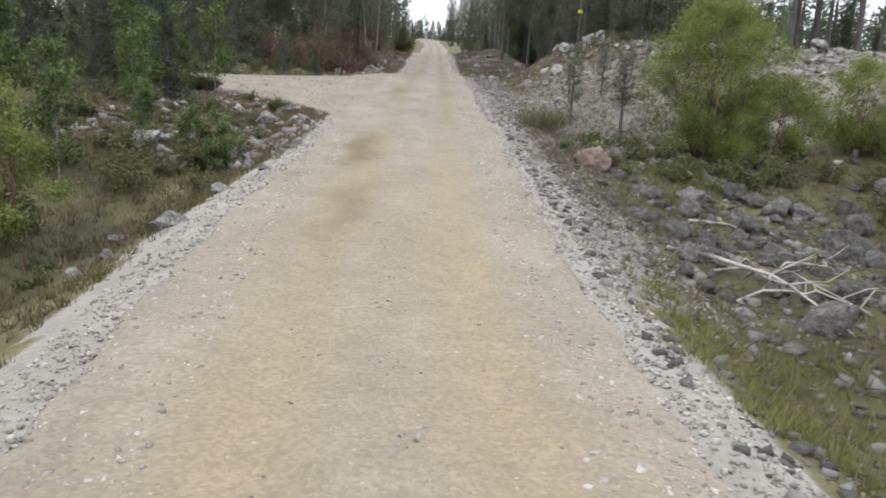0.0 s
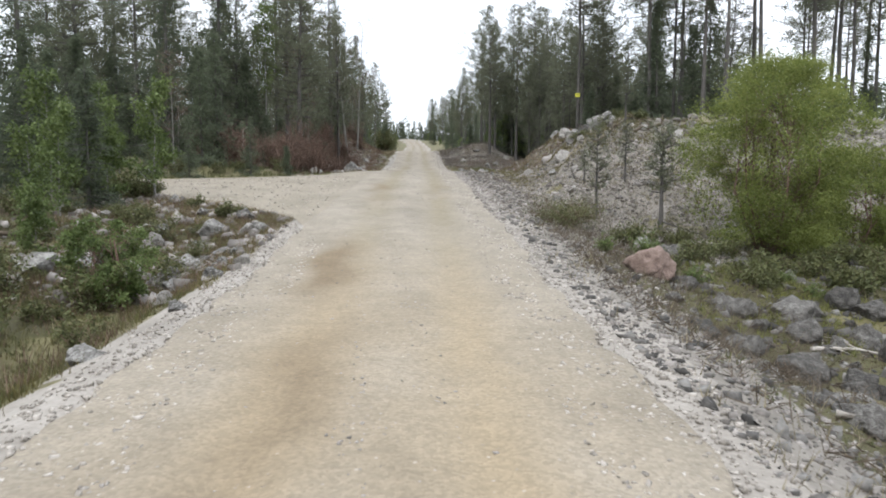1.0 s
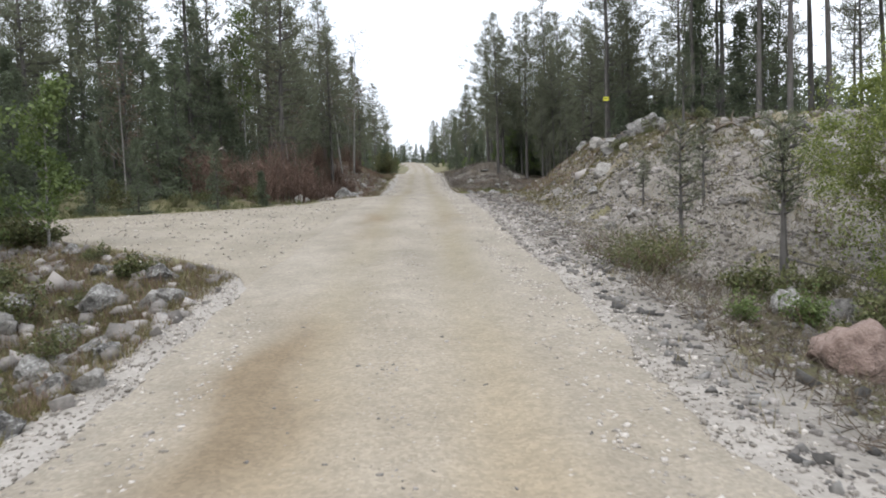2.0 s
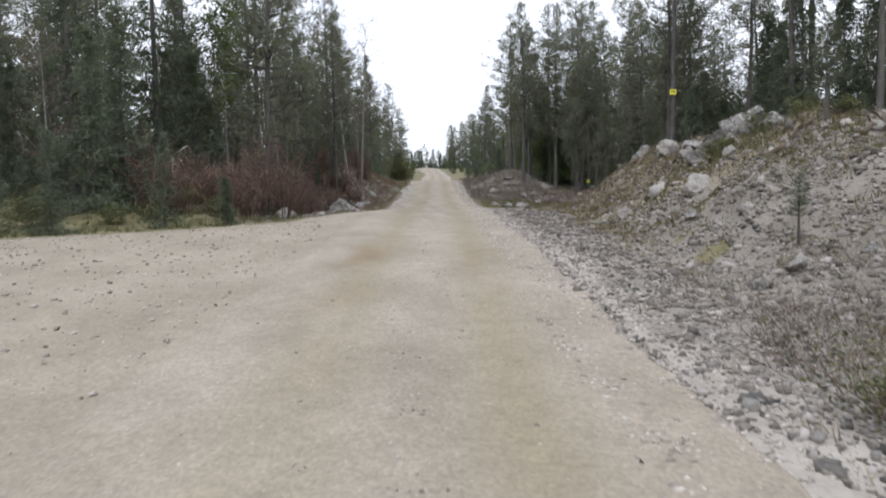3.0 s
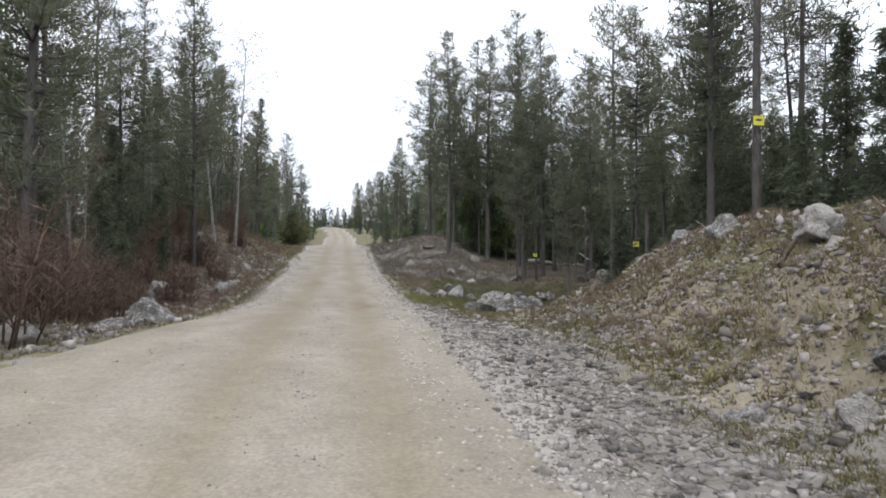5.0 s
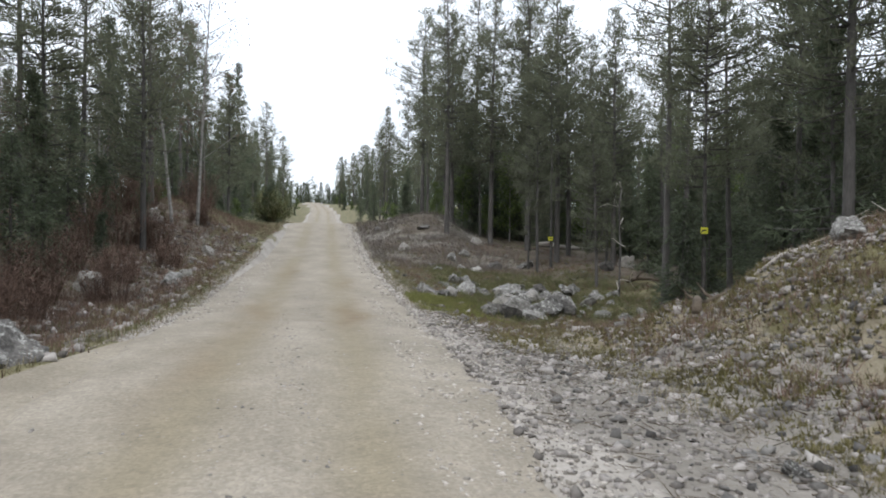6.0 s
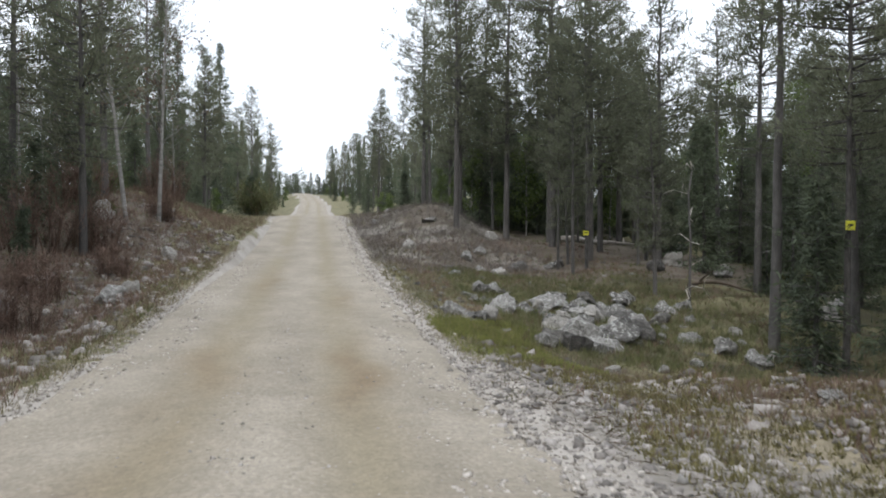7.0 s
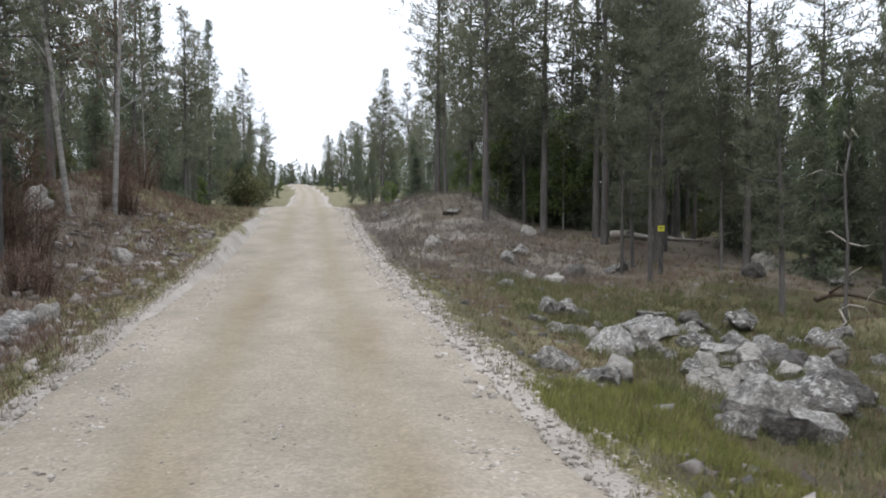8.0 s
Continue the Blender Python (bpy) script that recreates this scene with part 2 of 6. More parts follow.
M_ROAD = road_material()
def ground_material():
    """Forest floor with layers of rubble, moss, litter, grit and soil that meet along ragged borders."""
    m = shade("forest_floor", [(0.045, 0.038, 0.02), (0.085, 0.075, 0.035), (0.13, 0.115, 0.055), (0.19, 0.165, 0.11)], scale=1.1, fine=18, bump=0.9, bump_dist=0.05, detail=9)
    n, l = m.node_tree.nodes, m.node_tree.links
    bsdf = n["Principled BSDF"]
    base = [x for x in n if x.bl_idname == "ShaderNodeValToRGB"][0]
    grain = base.inputs[0].links[0].from_socket
    tc, rag = n.new("ShaderNodeTexCoord"), n.new("ShaderNodeTexNoise")
    rag.inputs["Scale"].default_value, rag.inputs["Detail"].default_value, rag.inputs["Roughness"].default_value = 4.5, 8.0, 0.7
    l.new(tc.outputs["Object"], rag.inputs["Vector"])
    last = base.outputs[0]
    for layer, colors in (("litter", [(0.05, 0.040, 0.028), (0.092, 0.074, 0.054), (0.145, 0.120, 0.092)]),
                          ("moss", [(0.034, 0.027, 0.016), (0.046, 0.040, 0.019), (0.068, 0.064, 0.024), (0.11, 0.098, 0.042)]),
                          ("rubble", [(0.105, 0.093, 0.077), (0.165, 0.148, 0.125), (0.23, 0.209, 0.180)]),
                          ("soil", [(0.105, 0.086, 0.057), (0.172, 0.145, 0.098), (0.245, 0.212, 0.150)]),
                          ("grit", [(0.16, 0.142, 0.119), (0.24, 0.217, 0.187), (0.33, 0.302, 0.266)])):
        at, add, step, ramp, mix = n.new("ShaderNodeAttribute"), n.new("ShaderNodeMath"), n.new("ShaderNodeMapRange"), n.new("ShaderNodeValToRGB"), n.new("ShaderNodeMixRGB")
        at.attribute_name = layer
        add.operation = "ADD"
        step.inputs[1].default_value, step.inputs[2].default_value = 0.85, 1.15
        l.new(at.outputs["Fac"], add.inputs[0])
        l.new(rag.outputs["Fac"], add.inputs[1])
        l.new(add.outputs[0], step.inputs[0])
        el = ramp.color_ramp.elements
        while len(el) < len(colors):
            el.new(0.5)
        for k, c in enumerate(colors):
            el[k].position = 0.28 + 0.44 * k / (len(colors) - 1)
            el[k].color = (*c, 1)
        l.new(grain, ramp.inputs[0])
        l.new(step.outputs[0], mix.inputs[0])
        l.new(last, mix.inputs[1])
        l.new(ramp.outputs[0], mix.inputs[2])
        last = mix.outputs[0]
    l.new(last, bsdf.inputs["Base Color"])
    return m


M_GROUND = ground_material()
M_BRUSH = shade("grey_brush", [(0.055, 0.046, 0.038), (0.11, 0.094, 0.080), (0.19, 0.168, 0.148)], scale=2, fine=12, bump=0, island=0.5)
M_STONE = shade("loose_stone", [(0.105, 0.094, 0.083), (0.185, 0.167, 0.149), (0.295, 0.270, 0.244)], scale=2.5, fine=30, bump=0.4, island=0.55)
M_DITCH = shade("dark_rubble_stone", [(0.045, 0.042, 0.038), (0.095, 0.088, 0.079), (0.18, 0.17, 0.154)], scale=2.5, fine=30, bump=0.5, island=0.5)
M_GRIT = shade("pale_gravel_stone", [(0.175, 0.156, 0.132), (0.275, 0.248, 0.214), (0.39, 0.356, 0.312)], scale=2.5, fine=30, bump=0.4, island=0.55)
M_ROCK = shade("granite", [(0.042, 0.039, 0.035), (0.09, 0.084, 0.076), (0.165, 0.156, 0.141), (0.31, 0.296, 0.272)], scale=2.6, fine=11, bump=1.0, obj_random=0.2, bump_dist=0.10, detail=9, lichen=(4.2, 0.53, (0.30, 0.295, 0.272)))
M_PALE_ROCK = shade("pale_granite", [(0.15, 0.14, 0.124), (0.255, 0.239, 0.214), (0.385, 0.366, 0.333)], scale=2.6, fine=11, bump=1.0, obj_random=0.15, bump_dist=0.10, detail=9, lichen=(2.8, 0.58, (0.13, 0.125, 0.112)))
M_RED_ROCK = shade("red_granite", [(0.09, 0.062, 0.050), (0.18, 0.127, 0.104), (0.27, 0.205, 0.173)], scale=2.4, fine=14, bump=1.0, bump_dist=0.08, detail=9)
M_PINE_BARK = shade("pine_bark", [(0.038, 0.035, 0.032), (0.078, 0.072, 0.066), (0.135, 0.124, 0.114)], scale=5, fine=26, bump=0.9, stretch=(1, 1, 0.25), obj_random=0.12, bump_dist=0.03)
M_PLATE_BARK = shade("scaly_pine_bark", [(0.022, 0.021, 0.019), (0.048, 0.044, 0.040), (0.085, 0.079, 0.072), (0.15, 0.139, 0.127)], scale=9, fine=30, bump=1.0, stretch=(1, 1, 0.28), bump_dist=0.05)
M_BIRCH_BARK = shade("birch_bark", [(0.05, 0.047, 0.043), (0.19, 0.18, 0.165), (0.36, 0.345, 0.32)], scale=3.2, fine=22, bump=0.3, stretch=(0.5, 0.5, 2.2))
M_NEEDLE = shade("pine_needles", [(0.074, 0.081, 0.051), (0.123, 0.131, 0.084), (0.176, 0.183, 0.122)], scale=0.6, fine=6, bump=0, island=0.35, obj_random=0.2, rough=0.7, translucent=0.5)
M_SPRUCE = shade("spruce_needles", [(0.057, 0.070, 0.046), (0.097, 0.116, 0.071), (0.14, 0.163, 0.10)], scale=0.6, fine=6, bump=0, island=0.35, obj_random=0.2, rough=0.7, translucent=0.48)
M_LEAF = shade("young_birch_leaves", [(0.05, 0.075, 0.022), (0.10, 0.135, 0.04), (0.16, 0.20, 0.07)], scale=0.8, fine=6, bump=0, island=0.4, rough=0.6, translucent=0.35)
M_BUSH = shade("fresh_bush_leaves", [(0.10, 0.126, 0.033), (0.17, 0.20, 0.052), (0.25, 0.278, 0.084)], scale=0.8, fine=6, bump=0, island=0.3, rough=0.6, translucent=0.5)
M_SHRUB = shade("heath_shrub_leaves", [(0.048, 0.056, 0.022), (0.088, 0.096, 0.036), (0.14, 0.14, 0.058)], scale=0.8, fine=6, bump=0, island=0.4, rough=0.7, translucent=0.2)
M_TWIG = shade("red_brown_twigs", [(0.068, 0.043, 0.032), (0.13, 0.083, 0.061), (0.205, 0.138, 0.104)], scale=2, fine=12, bump=0, island=0.4)
M_DRY = shade("dry_grass", [(0.10, 0.084, 0.048), (0.175, 0.148, 0.092), (0.27, 0.235, 0.155)], scale=2, fine=12, bump=0, island=0.5, translucent=0.2)
M_FRESH = shade("fresh_grass", [(0.085, 0.092, 0.026), (0.145, 0.152, 0.042), (0.21, 0.21, 0.07)], scale=2, fine=12, bump=0, island=0.5, translucent=0.25)
M_GRASS = shade("green_grass", [(0.046, 0.040, 0.015), (0.082, 0.073, 0.026), (0.135, 0.118, 0.044)], scale=2, fine=12, bump=0, island=0.5, translucent=0.25)
M_OLIVE = shade("olive_moss", [(0.07, 0.062, 0.024), (0.13, 0.115, 0.045), (0.19, 0.165, 0.075)], scale=2, fine=12, bump=0, island=0.5, translucent=0.2)
M_DEAD = shade("bleached_wood", [(0.16, 0.14, 0.12), (0.33, 0.30, 0.26), (0.46, 0.43, 0.39)], scale=4, fine=30, bump=0.4, stretch=(1, 1, 0.5))
M_OLD = shade("rotting_wood", [(0.04, 0.03, 0.022), (0.09, 0.07, 0.05), (0.16, 0.13, 0.10)], scale=4, fine=30, bump=0.7, bump_dist=0.03)
M_YELLOW = shade("yellow_plate", [(0.46, 0.44, 0.04), (0.55, 0.53, 0.05), (0.60, 0.58, 0.08)], scale=6, fine=40, bump=0.05, rough=0.5)
M_BLACK = shade("black_print", [(0.02, 0.02, 0.02), (0.03, 0.03, 0.03)], scale=6, fine=40, bump=0, rough=0.5)

# ---------------------------------------------------------------- lie of the land
GRID_Y = np.arange(-300.0, 420.0, 0.5)


def smooth_line(ys, vs, width):
    line = np.interp(GRID_Y, ys, vs)
    k = np.exp(-0.5 * (np.arange(-16, 17) * 0.5 / width) ** 2)
    return np.convolve(np.pad(line, 16, mode="edge"), k / k.sum(), mode="valid")


ROAD_Y = [-300, -8, 0, 4, 8, 12, 16, 20, 24, 28, 32, 36, 40, 44, 48, 52, 56, 62, 68, 76, 90, 96, 101, 106, 120, 150, 190, 270, 300, 420]
ROAD_Z = [0.6, 0.25, 0.0, -0.28, -0.23, -0.06, 0.02, 0.24, 0.61, 0.89, 1.25, 1.57, 1.78, 1.95, 2.15, 2.21, 2.18, 2.34, 2.6, 2.95, 4.1, 4.8, 5.2, 5.3, 5.1, 6.6, 9.6, 15.4, 15.0, 12]
LEFT_Y = [-300, 0, 4, 8, 12, 24, 36, 44, 52, 68, 76, 90, 101, 120, 188, 230, 270, 420]
LEFT_X = [-2.0, -1.95, -2.4, -2.9, -3.1, -3.2, -2.95, -3.0, -3.2, -3.4, -3.3, -3.4, -3.4, -3.5, -4.1, -5.6, -8.2, -20]
RIGHT_Y = [-300, 0, 4, 8, 12, 24, 32, 44, 50, 62, 68, 90, 101, 120, 188, 230, 270, 420]
RIGHT_X = [2.1, 2.08, 1.85, 1.7, 1.8, 1.78, 1.55, 1.45, 1.65, 1.55, 1.4, 1.15, 1.0, 0.9, 0.3, -1.4, -3.9, -16]
ZR, XL, XR = smooth_line(ROAD_Y, ROAD_Z, 1.5), smooth_line(LEFT_Y, LEFT_X, 2.0), smooth_line(RIGHT_Y, RIGHT_X, 2.0)


def sstep(v):
    v = np.clip(v, 0, 1)
    return v * v * (3 - 2 * v)


def bump_at(x, y, cx, cy, sx, sy, h):
    return h * np.exp(-((x - cx) / sx) ** 2 - ((y - cy) / sy) ** 2)


# the side road on the left: its near and far edges as lines over x
def side_near(x):
    return np.interp(x, [-60, -30, -14, -11.5, -9, -6, -3.6, -2.4], [31, 32.0, 33.6, 32.4, 29.8, 27.5, 25.6, 22.0])


def side_far(x):
    return np.interp(x, [-60, -30, -12.5, -8, -5.2, -4.3, -3.2, -2.4], [34.5, 35.5, 37.6, 40.6, 43.2, 47.0, 53, 56])


def waves(x, y):
    """Fixed uneven relief, a sum of slanted waves."""
    return (np.sin(1.7 * x + 0.6 * y) * np.sin(0.9 * y - 0.5 * x + 1.0) * 0.10 + np.sin(0.55 * x - 0.35 * y + 2) * np.sin(0.4 * y + 0.3 * x) * 0.22
            + np.sin(3.9 * x + 2.1 * y + 0.4) * np.sin(3.1 * y - 2.3 * x) * 0.035)


def land(x, y):
    """Height of the finished surface; also how far inside the gravel the place lies (0 outside, 1 inside)."""
    x, y = np.asarray(x, float), np.asarray(y, float)
    zr, xl, xr = np.interp(y, GRID_Y, ZR), np.interp(y, GRID_Y, XL), np.interp(y, GRID_Y, XR)
    xc = (xl + xr) / 2
    dr, dl = x - xr, xl - x
    crown = -0.035 * np.clip(np.abs(x - xc) / 2.2, 0, 1.2) ** 2
    rut = -0.03 * (np.exp(-((x - xc - 0.78) / 0.3) ** 2) + np.exp(-((x - xc + 0.78) / 0.3) ** 2))
    road = zr + crown + rut
    # right side
    low = np.interp(y, [-20, 0, 18, 24, 29, 50, 56, 60, 74, 82, 100, 130], [-0.9, -1.1, -1.25, -0.9, -0.15, -0.2, -0.6, -0.95, -0.45, -0.2, -0.2, -0.2])
    right = zr + low * sstep(dr / np.interp(y, [0, 12, 19, 26, 30], [2.6, 3.2, 6.0, 6.0, 4.5]))
    mound = sstep((dr - 2.0) / 4.8) * sstep((y - 27 - 0.12 * np.clip(x - 8, 0, 20)) / 11.0) * (1 - sstep((y - 50) / 6.0))
    far_rise = sstep((x - 14) / 10) * sstep((y - 24) / 10) * (1 - sstep((y - 58) / 14))
    right = right + (4.25 - right) * np.clip(mound, 0, 1)
    right = right + (4.5 - right) * np.clip(far_rise * (1 - mound), 0, 1)
    right = right + bump_at(x, y, 7.5, 38.6, 2.4, 2.2, -0.28) + bump_at(x, y, 6.0, 90, 2.6, 8, 1.7)
    lumps = 0.13 * np.sin(2.6 * x + 1.1 * y) * np.sin(2.1 * y - 1.3 * x) + 0.09 * np.sin(4.3 * x - 2.2 * y + 1) * np.sin(3.4 * y + 1.9 * x)
    right = right + lumps * sstep((dr - 1.6) / 2.0) * sstep((y - 26) / 4) * (1 - sstep((y - 54) / 5))
    right = right + waves(x, y) * sstep((dr - 0.6) / 2.5)
    # left side
    low_l = np.interp(y, [-20, 0, 18, 26, 30, 44, 50, 58, 72, 90], [-0.7, -0.75, -0.7, -0.3, 0, 0, -0.25, -0.45, -0.3, -0.1])
    left = zr + low_l * sstep(dl / 2.2) + np.interp(y, [-20, 20, 28, 40, 50, 100], [1.1, 1.5, 0.3, 0.2, 0.6, 0.5]) * sstep((dl - 3) / 6)
    calm = sstep((np.maximum(side_near(x) - y, y - side_far(x)) - 0.3) / 4.0)
    left = zr + (left - zr) * np.where(x < xl, calm, 1)
    left = left + bump_at(x, y, -8.0, 81, 3.4, 10, 2.5)
    inside_side = sstep((y - side_near(x)) / 1.0) * sstep((side_far(x) - y) / 1.0) * (x < xl + 0.3)
    flat = np.interp(y, GRID_Y, ZR) * np.exp(np.clip(x + 3, -40, 0) / 14) + 1.55 * (1 - np.exp(np.clip(x + 3, -40, 0) / 14))
    left = left + waves(x, y) * sstep((dl - 0.6) / 2.5) * calm
    left = left + (flat - left) * (1 - calm) * sstep(dl / 2.0)
    z = np.where(dr > 0, right + crown * np.exp(-np.clip(dr, 0, 9)), np.where(dl > 0, left + crown * np.exp(-np.clip(dl, 0, 9)), road))
    inside = np.maximum(sstep(-dr / 0.5) * sstep(-dl / 0.5), inside_side)
    return z, inside


def height(x, y):
    return float(land(x, y)[0])


# ---------------------------------------------------------------- mesh helpers
def mesh_from(name, verts, faces, material, smooth=False):
    me = bpy.data.meshes.new(name)
    v = np.asarray(verts, np.float32).reshape(-1, 3)
    f = np.asarray(faces, np.int32)
    if f.ndim == 2:
        k = f.shape[1]
        me.vertices.add(len(v))
        me.vertices.foreach_set("co", v.ravel())
        me.loops.add(f.size)
        me.loops.foreach_set("vertex_index", f.ravel())
        me.polygons.add(len(f))
        me.polygons.foreach_set("loop_start", np.arange(0, f.size, k, dtype=np.int32))
        me.update(calc_edges=True)
    me.materials.append(material)
    if smooth:
        me.polygons.foreach_set("use_smooth", np.ones(len(me.polygons), bool))
    return me


def mesh_mixed(name, verts, faces, material, smooth=False):
    me = bpy.data.meshes.new(name)
    me.from_pydata([tuple(p) for p in verts], [], faces)
    me.materials.append(material)
    if smooth:
        me.polygons.foreach_set("use_smooth", np.ones(len(me.polygons), bool))
    return me


def part(name, me, parent, label=""):
    ob = new(name, me)
    ob.parent = parent
    return tagged(ob, label)


def tube(V, F, pts, radii, n=6):
    """Adds a tapering tube along pts to the lists V and F."""
    base = len(V)
    pts = [Vector(p) for p in pts]
    for i, p in enumerate(pts):
        d = (pts[min(i + 1, len(pts) - 1)] - pts[max(i - 1, 0)])
        d = d.normalized() if d.length > 1e-6 else Vector((0, 0, 1))
        a = d.orthogonal().normalized()
        b = d.cross(a)
        for k in range(n):
            q = 2 * math.pi * k / n
            V.append(p + (a * math.cos(q) + b * math.sin(q)) * radii[i])
    for i in range(len(pts) - 1):
        for k in range(n):
            a, b = base + i * n + k, base + i * n + (k + 1) % n
            F.append((a, b, b + n, a + n))
    F.append(tuple(base + (len(pts) - 1) * n + k for k in range(n)))
    F.append(tuple(base + n - 1 - k for k in range(n)))


def sprays(centres, dirs, length, width, rng, count):
    """Many thin triangles radiating round each centre, leaning along dirs: needle tufts, leaves or blades."""
    c = np.repeat(np.asarray(centres, float), count, axis=0)
    d = np.repeat(np.asarray(dirs, float), count, axis=0) + rng.normal(0, 0.55, (len(c), 3))
    d /= np.linalg.norm(d, axis=1)[:, None] + 1e-9
    s = np.cross(d, rng.normal(0, 1, (len(c), 3)))
    s /= np.linalg.norm(s, axis=1)[:, None] + 1e-9
    ln = length * rng.uniform(0.6, 1.3, (len(c), 1))
    wd = width * rng.uniform(0.6, 1.3, (len(c), 1))
    c = c + rng.normal(0, length * 0.35, c.shape)
    v = np.stack([c - s * wd, c + s * wd, c + d * ln], 1).reshape(-1, 3)
    return v, np.arange(len(v), dtype=np.int32).reshape(-1, 3)


def leaf_quads(centres, size, rng):
    c = np.asarray(centres, float)
    d = rng.normal(0, 1, c.shape)
    d /= np.linalg.norm(d, axis=1)[:, None]
    s = np.cross(d, rng.normal(0, 1, c.shape))
    s /= np.linalg.norm(s, axis=1)[:, None] + 1e-9
    k = size * rng.uniform(0.6, 1.35, (len(c), 1))
    v = np.stack([c - d * k, c + s * k * 0.55, c + d * k, c - s * k * 0.55], 1).reshape(-1, 3)
    return v, np.arange(len(v), dtype=np.int32).reshape(-1, 4)


# ---------------------------------------------------------------- trees
def trunk_line(h, rng, lean=0.02):
    n = 9
    bend = rng.normal(0, lean * h * 0.4, 2)
    return [Vector((bend[0] * (i / n) ** 2 + rng.normal(0, 0.012 * h * i / n * 0.3), bend[1] * (i / n) ** 2, h * i / n)) for i in range(n + 1)]


def on_line(line, z, h):
    f = min(max(z / h, 0), 0.9999) * (len(line) - 1)
    i = int(f)
    return line[i].lerp(line[i + 1], f - i)


def make_pine(h, seed, crown_from=0.45, fine=1.0, tuft=0.30, thick=1.0, split=False):
    rng = np.random.default_rng(seed)
    V, F, cs, ds, limbs = [], [], [], [], []
    line = trunk_line(h, rng)
    r0 = thick * (0.0085 * h + 0.035)
    tube(V, F, [line[0] - Vector((0, 0, 0.4))] + line, [r0 * 1.25] + [r0 * (1 - 0.9 * i / (len(line) - 1)) for i in range(len(line))], 8)
    z = h * 0.14
    while z < h * 0.985:
        u = (z / h - crown_from) / (1 - crown_from)
        if u < 0:
            if rng.random() < 0.65:
                a, L = rng.uniform(0, 6.28), rng.uniform(0.3, 1.1)
                p = on_line(line, z, h)
                tube(V, F, [p, p + Vector((math.cos(a) * L, math.sin(a) * L, -0.08 * L + rng.normal(0, 0.08)))], [0.018, 0.005], 3)
            z += rng.uniform(0.3, 0.7)
            continue
        whorl = ([], []) if split else (V, F)
        limbs += [whorl] if split else []
        for _ in range(rng.integers(3, 5)):
            a = rng.uniform(0, 6.28)
            L = h * 0.155 * (0.35 + 0.65 * math.sin(min(1, u * 1.5 + 0.28) * 1.57)) * (1 - max(0, u - 0.45) / 0.62) * rng.uniform(0.55, 1.2)
            L = max(L, 0.25)
            up = -0.05 + 0.65 * u + rng.normal(0, 0.12)
            p = on_line(line, z, h)
            d = Vector((math.cos(a), math.sin(a), up)).normalized()
            mid, end = p + d * L * 0.55, p + d * L + Vector((0, 0, 0.10 * L))
            tube(*whorl, [p, mid, end], [0.012 + 0.012 * L, 0.010 + 0.006 * L, 0.004], 3)
            m = max(3, int(L * 5.2 * fine))
            for t in rng.uniform(0.30, 1.05, m):
                q = p.lerp(mid, t / 0.55) if t < 0.55 else mid.lerp(end, (t - 0.55) / 0.45)
                off = rng.normal(0, 0.13 * L ** 0.6, 3) * (1, 1, 0.5)
                cs.append((q.x + off[0], q.y + off[1], q.z + off[2] + 0.05))
                ds.append((d.x * 0.5, d.y * 0.5, 0.55))
        z += rng.uniform(0.24, 0.42) * (h / 15) ** 0.5
    fv, ff = sprays(cs, ds, tuft * 1.05 / fine ** 0.35, tuft * 0.085 / fine ** 0.3, rng, 7)
    return (V, F, fv, ff, limbs) if split else (V, F, fv, ff)


def make_spruce(h, seed, fine=1.0, low=0.05, tuft=0.27, spread=0.20):
    rng = np.random.default_rng(seed)
    V, F, cs, ds = [], [], [], []
    line = trunk_line(h, rng, 0.008)
    r0 = 0.009 * h + 0.02
    tube(V, F, [line[0] - Vector((0, 0, 0.4))] + line, [r0 * 1.2] + [r0 * (1 - 0.93 * i / (len(line) - 1)) for i in range(len(line))], 7)
    z = h * low
    while z < h * 0.99:
        u = z / h
        for _ in range(rng.integers(4, 6)):
            a = rng.uniform(0, 6.28)
            L = max(0.12, (spread * h) * (1 - u) ** 0.85 * rng.uniform(0.6, 1.15) * (0.75 + 0.25 * math.sin(u * 20)))
            p = on_line(line, z, h)
            d = Vector((math.cos(a), math.sin(a), -0.30 + 0.65 * u + rng.normal(0, 0.08)))
            mid, end = p + d * L * 0.6, p + d * L + Vector((0, 0, 0.06 * L))
            tube(V, F, [p, mid, end], [0.010 + 0.008 * L, 0.008 + 0.004 * L, 0.003], 3)
            for t in rng.uniform(0.15, 1.03, max(4, int(L * 8 * fine))):
                q = p.lerp(mid, t / 0.6) if t < 0.6 else mid.lerp(end, (t - 0.6) / 0.4)
                off = rng.normal(0, 0.11 * L ** 0.7 + 0.02, 3) * (1, 1, 0.4)
                cs.append((q.x + off[0], q.y + off[1], q.z + off[2] - 0.04))
                ds.append((d.x * 0.6, d.y * 0.6, -0.25))
        z += rng.uniform(0.22, 0.36) * (h / 12) ** 0.6
    fv, ff = sprays(cs, ds, tuft / fine ** 0.35, tuft * 0.115 / fine ** 0.3, rng, 5)
    return V, F, fv, ff


